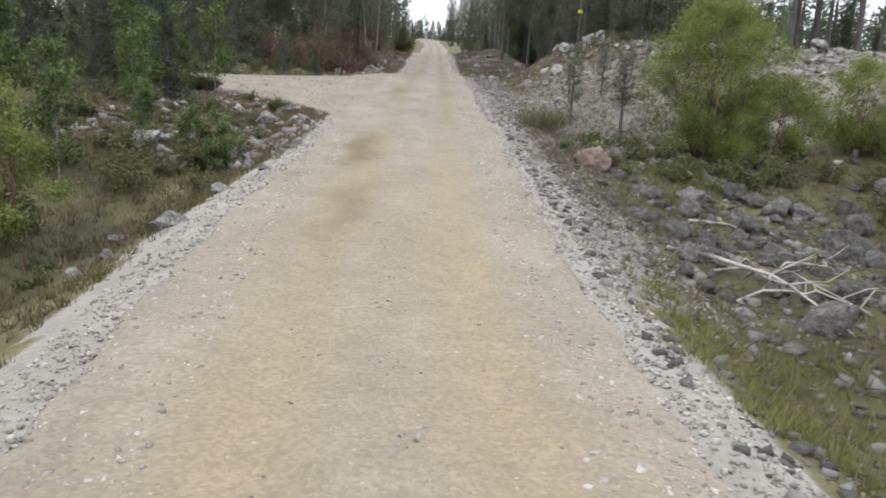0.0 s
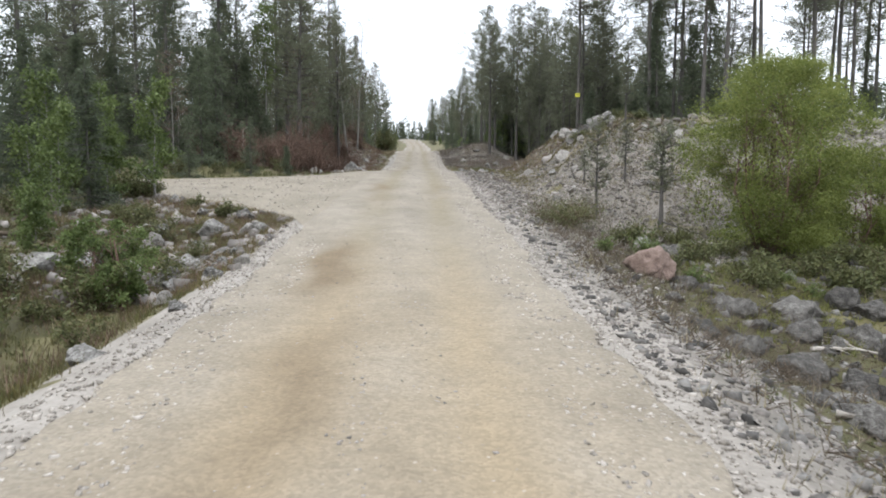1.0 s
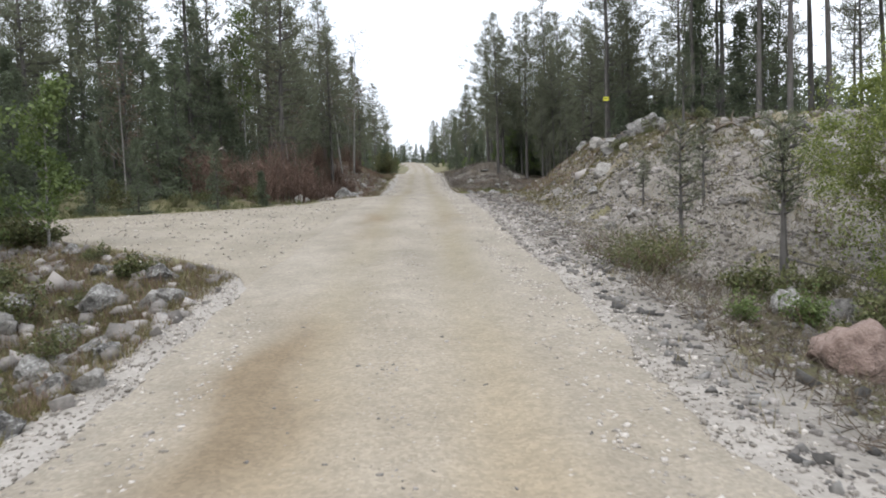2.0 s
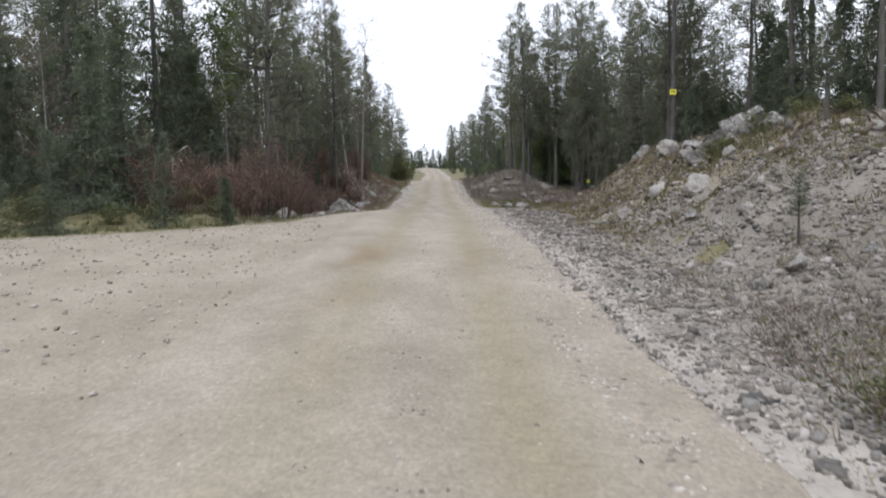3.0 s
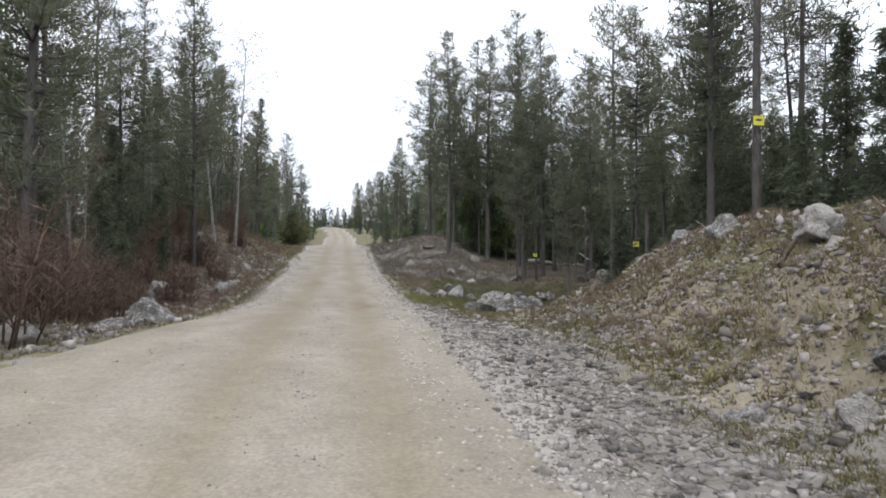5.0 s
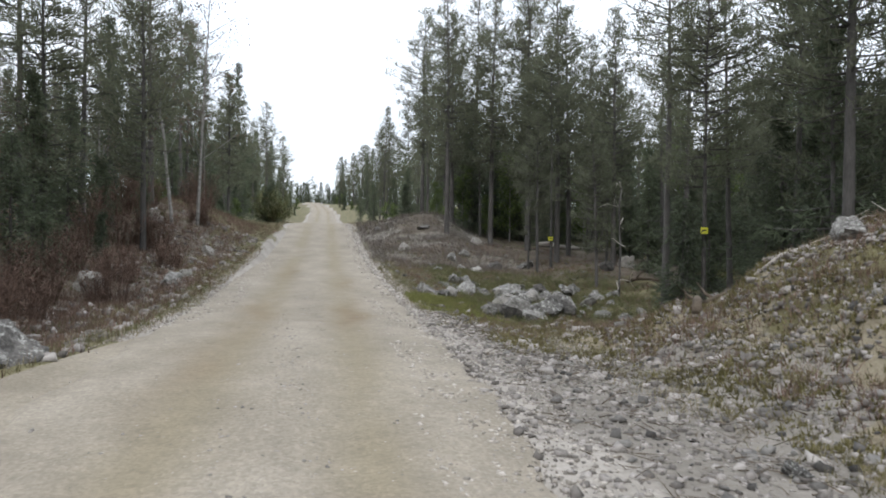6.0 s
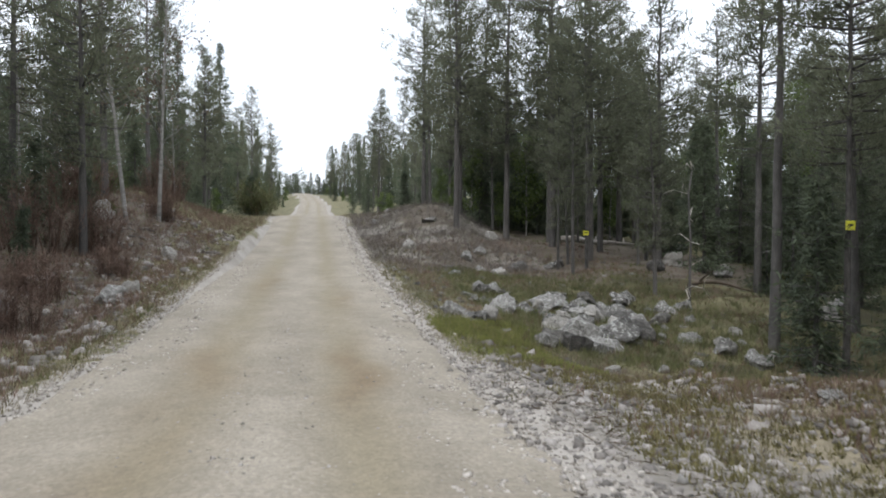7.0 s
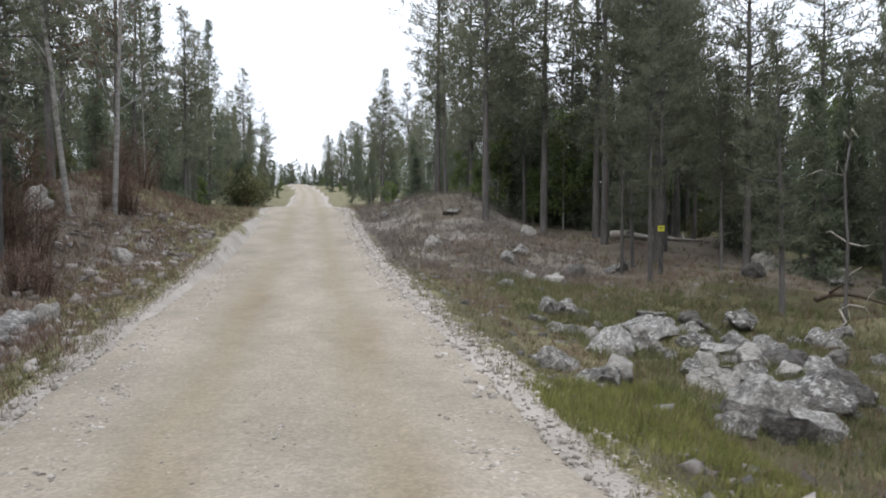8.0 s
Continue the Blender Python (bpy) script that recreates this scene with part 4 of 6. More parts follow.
def boulder(me, x, y, size, turn, label, group="", up=0.25, tilt=0.0, squash=1.0, dz=0.0):
    ob = new("boulder", me)
    ob.matrix_basis = Matrix.Translation((x, y, height(x, y) + size * up + dz)) @ Euler((tilt, tilt * 0.6, turn)).to_matrix().to_4x4() @ Matrix.Diagonal((size, size, size * squash, 1))
    return tagged(ob, label, "boulder", group)


def rock_field(n, x0, x1, y0, y1, seed, smin, smax, label, group, pale=0.3, gap=0.35, ok=lambda x, y: True, up=0.2, rest=None):
    places, rng = scatter(n, x0, x1, y0, y1, ok, seed, gap)
    for x, y in places:
        me = PALE_ROCKS[rng.integers(4)] if rng.random() < pale else (rest or GREY_ROCKS)[rng.integers(5)]
        s = smin + (smax - smin) * rng.random() ** 2.2
        boulder(me, x, y, s, rng.uniform(0, 6.28), label, group, up, rng.normal(0, 0.35), rng.uniform(0.8, 1.15))


def off_road(x, y):
    return x > np.interp(y, GRID_Y, XR) + 0.25 or (x < np.interp(y, GRID_Y, XL) - 0.25 and not (side_near(x) - 1.2 < y < side_far(x) + 0.5))


# named large stones
boulder(GREY_ROCKS[4], 7.6, 40.5, 0.46, 2.4, "large grey boulder on top of the stony mound", up=0.5, tilt=0.2, squash=1.15)
# three dark rocks stand in for the root mass and its shaded undercut
boulder(DARK_ROCKS[0], 7.1, 40.2, 0.48, 2.2, "dark slanting boulder in place of a root mass below a large pale one", up=0.25, tilt=0.5)
boulder(DARK_ROCKS[2], 6.6, 40.5, 0.40, 0.9, "dark boulder in place of the shaded undercut at the crest of the mound", up=0.2, tilt=0.4)
boulder(DARK_ROCKS[3], 7.5, 39.6, 0.42, 3.9, "dark boulder in place of the shaded undercut at the crest of the mound", up=0.1)
boulder(GREY_ROCKS[5], 7.1, 40.1, 0.55, 1.9, "dark grey boulder below a pale one on the mound", up=-0.05)
boulder(GREY_ROCKS[3], 8.0, 39.2, 0.4, 2.9, "grey boulder near the top of the stony mound", up=0.0)
boulder(PALE_ROCKS[2], 6.7, 41.9, 0.28, 0.7, "pale boulder near the top of the stony mound", up=0.05)
boulder(GREY_ROCKS[0], 7.2, 43.0, 0.48, 1.0, "grey boulder near the top of the stony mound", up=0.05)
boulder(PALE_ROCKS[1], 6.8, 44.5, 0.36, 1.4, "pale boulder on the crest of the stony mound", up=0.2)
boulder(PALE_ROCKS[3], 5.5, 37.6, 0.34, 2.0, "pale boulder half sunk in the rubble slope", up=0.1)
boulder(PALE_ROCKS[2], 4.5, 40.3, 0.20, 0.2, "pale stone on the rubble slope")
boulder(GREY_ROCKS[2], 6.9, 47.5, 0.40, 0.9, "grey boulder on the crest of the stony mound")
boulder(GREY_ROCKS[3], 7.2, 50.1, 0.33, 0.9, "grey boulder at the end of the mound", up=0.3)
boulder(RED_ROCK, 3.95, 20.1, 0.40, 0.5, "reddish granite boulder beside the green bush", up=0.35)
boulder(GREY_ROCKS[3], 4.75, 23.1, 0.33, 1.1, "grey boulder in the roadside ditch", up=0.35)
boulder(GREY_ROCKS[0], -5.1, 51.3, 0.62, 0.9, "grey rounded boulder at the edge of the gravel junction", up=0.0, squash=0.8)
boulder(GREY_ROCKS[4], 18.1, 38.3, 0.6, 0.3, "grey boulder on the high stony bank")
boulder(GREY_ROCKS[0], 15.7, 37.8, 0.6, 1.3, "grey boulder on the high stony bank")

for k, (x, y, s, pale) in enumerate(((-6.5, 24.1, 0.40, 0), (-6.3, 23.2, 0.30, 1), (-5.2, 23.9, 0.38, 1), (-5.3, 23.0, 0.28, 0), (-4.4, 22.0, 0.30, 1), (-4.9, 21.8, 0.26, 0), (-3.9, 19.8, 0.22, 1),
                                     (-5.1, 20.2, 0.42, 0), (-4.4, 18.9, 0.30, 1), (-6.0, 20.9, 0.36, 1), (-7.1, 27.2, 0.24, 1), (-6.9, 22.0, 0.34, 0), (-3.75, 13.8, 0.26, 0), (-4.2, 17.5, 0.2, 1), (-3.75, 18.6, 0.22, 1), (-3.5, 19.6, 0.2, 1), (-3.7, 22.3, 0.22, 1), (-3.9, 21.0, 0.24, 0), (-4.6, 24.8, 0.3, 1), (-4.3, 23.4, 0.26, 1))):
    boulder((PALE_ROCKS if pale and k % 2 else GREY_ROCKS)[k % 4], x, y, 0.8 * s, 1.7 * k, "pale granite boulder in the pile beside the junction" if pale and k % 2 else "grey granite boulder in the pile beside the junction", "rock pile by the junction", 0.22, 0.3 * math.sin(k), 1.0)
rock_field(8, -8.0, -3.9, 20.0, 28.0, 301, 0.14, 0.48, "grey boulder in the rock pile beside the junction", "rock pile by the junction", 0.2, 0.6, off_road)
rock_field(58, 3.6, 9.2, 12.0, 20.2, 310, 0.12, 0.40, "dark grey stone among dead branches in the ditch", "boulders in the ditch", 0.0, 0.3, off_road, rest=DARK_ROCKS)
rock_field(34, 6.5, 15, 14, 25.5, 311, 0.16, 0.55, "dark grey boulder in the rough ground below the bush", "boulders in the ditch", 0.04, 0.5, off_road, rest=DARK_ROCKS)
rock_field(12, 4.6, 11, 7, 24, 302, 0.15, 0.5, "grey boulder in the stony roadside ditch", "boulders in the ditch", 0.03, 0.5, off_road, rest=DARK_ROCKS)
rock_field(32, 3.2, 9.5, 29, 55, 303, 0.06, 0.26, "grey stone on the rubble slope", "stones on the mound", 0.2, 0.3, off_road)
rock_field(15, 7.0, 14, 33.2, 38.5, 312, 0.14, 0.42, "grey boulder along the crest of the mound", "stones on the mound", 0.5, 0.5)
rock_field(11, 9.5, 24, 31, 44, 304, 0.2, 0.6, "grey boulder on the high stony bank", "boulders on the high bank", 0.5, 0.9)
for k, (x, y, s) in enumerate(((6.3, 67.4, 0.62), (6.0, 67.9, 0.4), (8.0, 69.0, 0.48), (9.0, 68.8, 0.56), (5.1, 62.9, 0.55), (5.7, 63.2, 0.42), (4.35, 61.0, 0.42), (5.05, 61.8, 0.55), (4.75, 60.7, 0.46), (5.6, 61.3, 0.45), (6.8, 62.5, 0.48), (2.85, 61.7, 0.44),
                               (2.65, 62.5, 0.34), (3.2, 62.0, 0.32), (9.2, 66.2, 0.44), (7.2, 64.6, 0.5), (6.6, 66.3, 0.42), (7.05, 65.9, 0.4), (7.6, 65.7, 0.44), (6.9, 65.0, 0.34), (6.1, 64.9, 0.3), (8.3, 64.9, 0.36), (6.4, 74.6, 0.5), (5.8, 75.2, 0.36),
                               (7.5, 76.3, 0.45), (9.3, 77.1, 0.40), (12.5, 74.0, 0.45), (16.9, 81.6, 0.5), (5.0, 68.6, 0.30), (4.0, 64.4, 0.26))):
    boulder(PALE_ROCKS[k % 4] if k % 9 == 4 else (GREY_ROCKS + DARK_ROCKS)[(k * 5) % 11], x, y, 0.84 * s, 2.1 * k, "jagged grey boulder white with lichen on mossy ground", "mossy boulder field", 0.12, 0.45 * math.sin(2.3 * k), 0.9 + 0.2 * math.cos(k))
rock_field(40, 3.8, 9.4, 60.6, 69.4, 313, 0.12, 0.42, "jagged grey boulder white with lichen on mossy ground", "mossy boulder field", 0.12, 0.5, off_road, 0.25)
rock_field(24, 3.2, 9.5, 59.0, 70.0, 305, 0.08, 0.30, "lichen-covered grey boulder on mossy ground", "mossy boulder field", 0.35, 0.5, off_road, 0.3)
rock_field(16, 4.0, 15, 60, 80, 306, 0.16, 0.6, "lichen-covered grey boulder on mossy ground", "mossy boulder field", 0.3, 0.9, off_road, 0.3)
rock_field(18, -8.5, -3.6, 46, 76, 307, 0.12, 0.5, "grey stone along the low road bank", "stones along the bank", 0.35, 0.6, off_road)
rock_field(6, -9, -2.8, 2, 20, 308, 0.12, 0.34, "grey stone in the roadside heath", "stones in the heath", 0.1, 0.6, off_road)
rock_field(8, 2.2, 8, 78, 102, 309, 0.15, 0.5, "grey stone on the road bank", "stones along the bank", 0.35, 0.8, off_road)


STONE_V = np.array([(a, b, d) for a in (-0.8, 0.8) for b in (-0.8, 0.8) for d in (-0.8, 0.8)])
STONE_F = np.array([(0, 1, 3), (0, 3, 2), (4, 6, 7), (4, 7, 5), (0, 4, 5), (0, 5, 1), (2, 3, 7), (2, 7, 6), (0, 2, 6), (0, 6, 4), (1, 5, 7), (1, 7, 3)])


def stone_mass(name, xs, ys, sizes, seed, label, material=M_STONE, sink=0.02):
    """Loose stones too many to count, one joined mesh."""
    rng = np.random.default_rng(seed)
    n = len(xs)
    z = land(xs, ys)[0]
    ang = rng.uniform(0, 6.28, n)
    ax = np.stack([sizes * rng.uniform(0.8, 1.3, n), sizes * rng.uniform(0.65, 1.1, n), sizes * rng.uniform(0.5, 1.0, n)], -1)
    loc = STONE_V[None] + rng.normal(0, 0.33, (n, len(STONE_V), 3))
    tilt = rng.normal(0, 0.5, (n, 1))
    loc = np.stack([loc[..., 0], loc[..., 1] * np.cos(tilt) - loc[..., 2] * np.sin(tilt), loc[..., 1] * np.sin(tilt) + loc[..., 2] * np.cos(tilt)], -1) * ax[:, None]
    c, s = np.cos(ang)[:, None], np.sin(ang)[:, None]
    out = np.empty_like(loc)
    out[..., 0] = loc[..., 0] * c - loc[..., 1] * s + xs[:, None]
    out[..., 1] = loc[..., 0] * s + loc[..., 1] * c + ys[:, None]
    out[..., 2] = loc[..., 2] + (z + sizes * sink)[:, None]
    f = STONE_F[None] + (np.arange(n) * len(STONE_V))[:, None, None]
    return tagged(new(name, mesh_from(name, out.reshape(-1, 3), f.reshape(-1, 3), material)), label, "gravel", kind="stuff")


def lane(n, y0, y1, side, lo, hi, seed, power=1.0):
    """Places along a road edge, lo to hi metres outside it."""
    rng = np.random.default_rng(seed)
    y = rng.uniform(y0, y1, n)
    d = lo + (hi - lo) * rng.random(n) ** power
    x = np.interp(y, GRID_Y, XR) + d if side > 0 else np.interp(y, GRID_Y, XL) - d
    keep = np.array([side > 0 or not (side_near(a) - 0.3 < b < side_far(a) + 0.3) for a, b in zip(x, y)])
    return x[keep], y[keep], rng


x, y, r = lane(26000, -2, 60, 1, -0.95, 0.55, 401)
stone_mass("shoulder_gravel", x, y, 0.006 + 0.021 * r.random(len(x)) ** 2.8, 402, "loose pale gravel along the road shoulder", M_GRIT)
x, y, r = lane(24000, -2, 75, -1, -0.95, 0.4, 403)
stone_mass("shoulder_gravel", x, y, 0.006 + 0.021 * r.random(len(x)) ** 2.8, 404, "loose pale gravel along the road shoulder", M_GRIT)
x, y, r = lane(4000, 60, 105, 1, -0.5, 0.6, 405)
stone_mass("shoulder_gravel", x, y, 0.012 + 0.034 * r.random(len(x)) ** 2.5, 406, "loose pale gravel along the road shoulder", M_GRIT)
x, y, r = lane(28000, 25, 57, 1, -0.2, 6.4, 407, 0.9)
stone_mass("mound_rubble", x, y, 0.013 + 0.036 * r.random(len(x)) ** 2.7, 408, "broken pale stones strewn over the mound")
x, y, r = lane(2600, 0, 26, 1, 0.2, 6.0, 409, 1.6)
stone_mass("ditch_rubble", x, y, 0.015 + 0.06 * r.random(len(x)) ** 3.5, 410, "broken stones lying in the ditch", M_DITCH)
x, y, r = lane(1000, 9, 24, 1, 2.3, 8.0, 425)
stone_mass("ditch_stones", x, y, 0.03 + 0.12 * r.random(len(x)) ** 2.6, 426, "dark grey broken rocks lying in the ditch", M_DITCH, -0.1)
x, y, r = lane(130, 18, 26, -1, 0.3, 4.0, 427)
stone_mass("junction_stones", x, y, 0.04 + 0.12 * r.random(len(x)) ** 2.2, 428, "pale broken rocks piled beside the junction", M_STONE, 0.2)
x, y, r = lane(3600, 9, 28, 1, 0.2, 2.4, 429)
stone_mass("slope_rubble", x, y, 0.010 + 0.035 * r.random(len(x)) ** 3.4, 430, "grey stones strewn down the slope below the road", M_STONE)
x, y, r = lane(1300, 19, 30, -1, 0.2, 6.5, 411)
stone_mass("junction_rubble", x, y, 0.02 + 0.12 * r.random(len(x)) ** 3.2, 412, "broken stones piled beside the junction")
x, y, r = lane(2300, 46, 80, -1, 0.5, 4.2, 413)
stone_mass("bank_rubble", x, y, 0.02 + 0.11 * r.random(len(x)) ** 3.2, 414, "broken stones along the low bank")
x, y, r = lane(1100, 55, 80, 1, 0.5, 10.0, 415, 1.4)
stone_mass("moss_rubble", x, y, 0.015 + 0.08 * r.random(len(x)) ** 3.2, 416, "grey stones lying in the moss", M_DITCH, -0.2)
rng = np.random.default_rng(417)
x, y = rng.uniform(-15, -3.2, 2600), rng.uniform(26, 43, 2600)
keep = (y > side_near(x)) & (y < side_far(x))
stone_mass("junction_gravel", x[keep], y[keep], 0.008 + 0.028 * rng.random(keep.sum()) ** 2.5, 418, "scattered small stones on the gravel junction", M_GRIT)
y = rng.uniform(-1, 62, 15000)
x = (np.interp(y, GRID_Y, XL) + np.interp(y, GRID_Y, XR)) / 2 + np.where(rng.random(15000) < 0.6, rng.normal(0.03, 0.28, 15000), rng.normal(0, 1.2, 15000))
stone_mass("road_gravel", x, y, 0.005 + 0.013 * rng.random(15000) ** 2.6, 419, "small loose stones on the road", M_STONE)
x, y = rng.normal(16, 4.0, 1500), rng.normal(35, 3.4, 1500)
stone_mass("bank_rubble", x, y, 0.04 + 0.16 * rng.random(1500) ** 3, 420, "pale broken stones on the high bank")

x, y, r = lane(9000, 29, 57, 1, 2.5, 8.0, 423)
stone_mass("mound_rubble", x, y, 0.012 + 0.045 * r.random(len(x)) ** 3.0, 424, "broken pale stones strewn over the upper mound")
x, y, r = lane(1150, 27, 56, 1, 1.6, 7.5, 421, 0.8)
stone_mass("mound_stones", x, y, 0.028 + 0.085 * r.random(len(x)) ** 3.0, 422, "broken grey stones strewn over the mound", M_STONE, -0.1)

x, y, r = lane(620, 49, 59, 1, 0.8, 6.5, 431)
stone_mass("foot_stones", x, y, 0.025 + 0.07 * r.random(len(x)) ** 2.6, 432, "broken grey stones at the foot of the mound", M_STONE, 0.0)
x, y, r = lane(1700, 27, 51.5, 1, 0.5, 5.0, 433)
stone_mass("slope_stones", x, y, 0.018 + 0.045 * r.random(len(x)) ** 2.6, 434, "dark grey broken stones low on the mound", M_DITCH, 0.1)

# ---------------------------------------------------------------- woods
woods(42, -28, -6, 37, 80, left_woods, 501, 1.5, [PINES, SPRUCES, BIRCHES, BARE_BIRCH], [0.55, 0.12, 0.05, 0.28], "forest behind the junction")
woods(32, -30, -7, 80, 125, left_woods, 502, 2.0, [PINES, SPRUCES], [0.65, 0.35], "forest along the road", 0.8, 1.05)
woods(30, -40, -15, 0, 27, left_woods, 503, 2.2, [PINES, SPRUCES], [0.6, 0.4], "forest behind the heath")
woods(11, 9, 20, 60, 88, right_woods, 523, 2.6, [PINES], [1.0], "slender pines over the mossy ground", 0.42, 0.62)
woods(20, 12, 34, 62, 90, right_woods, 504, 2.2, [PINES, HIGH_PINES, BIRCHES], [0.50, 0.40, 0.10], "pine forest on the rise", 0.52, 0.76)
woods(4, 9, 17, 56, 68, right_woods, 524, 2.0, [HIGH_PINES], [1.0], "pines behind the mound", 0.66, 0.86)
woods(19, 9.5, 36, 42, 57, right_woods, 521, 2.2, [HIGH_PINES], [1.0], "pine forest on the mound", 0.75, 1.0)
woods(8, 14, 34, 44, 64, right_woods, 522, 2.4, [HIGH_PINES], [1.0], "pine forest on the mound", 0.8, 1.0)
woods(36, 10, 30, 44, 96, lambda x, y: (y > 62 or x < 17) and right_woods(x - (4.5 if 62 < y < 80 else 0), y), 518, 1.9, [MID], [1.0], "half-grown spruces under the pines", 0.55, 1.05)
woods(28, -26, -7, 40, 90, left_woods, 519, 1.9, [MID, BARE_BIRCH], [0.55, 0.45], "half-grown trees at the forest edge", 0.55, 1.0)
woods(34, 5, 30, 84, 125, right_woods, 505, 2.0, [PINES, SPRUCES], [0.8, 0.2], "forest along the road", 0.66, 0.92)
woods(9, 24, 46, 24, 46, right_woods, 506, 2.4, [HIGH_PINES], [1.0], "pine forest on the high bank")
woods(46, -26, -6, 125, 300, left_woods, 507, 3.0, [PINES, SPRUCES], [0.6, 0.4], "distant forest along the road", 0.7, 1.05)
woods(46, 0, 24, 125, 300, right_woods, 508, 3.0, [PINES, SPRUCES], [0.6, 0.4], "distant forest along the road", 0.7, 1.05)
# saplings and shrubs under the trees
woods(120, -30, -6, 38, 95, left_woods, 511, 1.1, [YOUNG, YOUNG_BIRCH, SHRUBS], [0.68, 0.1, 0.22], "undergrowth", 0.7, 1.3)
woods(110, 7, 34, 46, 100, lambda x, y: right_woods(x - (6.5 if 62 < y < 84 else 0), y), 512, 1.1, [YOUNG, YOUNG_BIRCH, SHRUBS], [0.74, 0.06, 0.20], "undergrowth", 0.7, 1.3)
woods(60, -16, -4.2, 88, 290, lambda x, y: left_woods(x - 2.6, y), 515, 1.6, [YOUNG, YOUNG_BIRCH], [0.7, 0.3], "roadside saplings", 0.6, 1.2)
woods(60, -4, 12, 84, 290, lambda x, y: right_woods(x + 2.2, y), 516, 1.6, [YOUNG, YOUNG_BIRCH], [0.75, 0.25], "roadside saplings", 0.6, 1.2)
woods(60, -60, 50, 300, 345, lambda x, y: True, 517, 2.5, [PINES, SPRUCES, MID], [0.2, 0.3, 0.5], "trees closing the end of the road", 0.6, 0.9)
woods(46, -26, 14, 279, 298, lambda x, y: True, 520, 0.9, [MID, YOUNG], [0.5, 0.5], "low trees where the road bends away", 0.7, 1.0)

for x, y, s, t in ((-6.9, 48.5, 1.0, 0), (-7.6, 46.2, 0.95, 1), (-7.4, 52.5, 0.9, 2), (-9.3, 44.6, 0.9, 3), (-8.4, 57, 0.8, 4), (-8.0, 61.5, 0.8, 5), (-8.6, 66, 0.7, 1.5), (-7.4, 72, 0.7, 2.5), (-6.3, 77, 0.6, 3), (-7.2, 82, 0.7, 0), (-8.0, 88, 0.7, 1), (-9.0, 76, 0.8, 2), (-6.0, 69, 0.5, 1), (-6.6, 63.5, 0.55, 0), (-7.0, 58.5, 0.6, 1), (-6.8, 55.2, 0.7, 0), (-9.4, 53.6, 0.9, 1), (-9.8, 60.0, 0.9, 0), (-10.2, 50.2, 1.0, 1), (-6.9, 66.0, 0.6, 1), (-8.8, 71.0, 0.8, 0), (-11.0, 46.6, 1.0, 0)):
    plant(BARE[int(t) % 2], x, y, s, t, 0.05, group="bare bushes by the road")

# the large fresh bush and the saplings beside it
woods(16, 2.8, 7.5, 10, 22.5, lambda x, y: x > np.interp(y, GRID_Y, XR) + 1.0 and not (2.6 < x < 9 and 10 < y < 20.2) and (x - 3.95) ** 2 + (y - 20.1) ** 2 > 1 and not (2.8 < x < 5 and 15 < y < 20), 541, 0.9, [GREEN_SHRUBS, SHRUBS], [0.6, 0.4], "green shrubs in the ditch", 0.4, 0.75)
woods(8, 6.4, 9.8, 20.6, 23.6, off_road, 542, 0.8, [SHRUBS], [1.0], "dark shrubs under the birch bush", 0.7, 1.1)
big_bush = tree_thing("birch_bush", make_dome(4.9, 4.4, 130, 240, 98000, 0.027), M_TWIG, M_BUSH, "big yellow-green birch bush in the ditch by the road", "bush", "foliage", "stem")
big_bush.location = (8.5, 25.0, height(8.5, 25.0) - 0.1)
side_bush = tree_thing("birch_bush", make_dome(2.8, 3.4, 131, 110, 42000, 0.027), M_TWIG, M_BUSH, "yellow-green birch bush behind a larger one", "bush", "foliage", "stem")
side_bush.location = (10.9, 25.6, height(10.9, 25.6) - 0.1)
far_side = tree_thing("birch_bush", make_dome(3.2, 3.6, 135, 110, 42000, 0.028), M_TWIG, M_BUSH, "yellow-green birch bush on the rough ground", "bush", "foliage", "stem")
far_side.location = (14.2, 26.0, height(14.2, 26.0) - 0.1)
for x, y, s, t in ((4.5, 27.0, 0.95, 0), (6.0, 26.0, 1.5, 1), (6.2, 30.5, 0.75, 2), (5.2, 32, 0.6, 3), (7.6, 36.0, 0.8, 0)):
    plant(YOUNG_PINES[int(t) % 2], x, y, s, t, 0.03, group="young pines on the bank")
left_bush = tree_thing("birch_bush", make_dome(2.3, 2.4, 132, 90, 24000, 0.028), M_TWIG, M_BUSH, "yellow-green birch bush in the roadside heath", "bush", "foliage", "stem")
left_bush.location = (-6.3, 10.6, height(-6.3, 10.6) - 0.1)
far_bush = tree_thing("birch_bush", make_bush(2.6, 3.0, 133, 20, 5000, 0.06), M_TWIG, M_SHRUB, "green birch bush beside the far road", "bush", "foliage", "stem")
far_bush.location = (-5.0, 101, height(-5.0, 101) - 0.1)
for x, y, s, t in ((-5.6, 108, 1.0, 2.5), (-5.2, 116, 0.9, 4.0)):
    plant(far_bush, x, y, s, t, 0.1, group="fresh bushes beside the far road")
low_bush = tree_thing("birch_bush", make_bush(0.5, 1.9, 134, 24, 5200, 0.022), M_TWIG, M_SHRUB, "low olive-green shrub beside the road shoulder", "shrub", "foliage", "stem")
low_bush.location = (3.3, 25.4, height(3.3, 25.4) - 0.05)
for x, y, s, t in ((-8.2, 8.5, 0.9, 0), (-9.6, 13, 1.1, 1), (-7.4, 15.5, 0.8, 2), (-10.5, 19, 1.2, 3), (-8.6, 22.5, 0.7, 4), (-12.5, 10, 1.2, 5)):
    plant(YOUNG_BIRCH[int(t) % 2], x, y, s, t, 0.05, group="saplings in the heath")
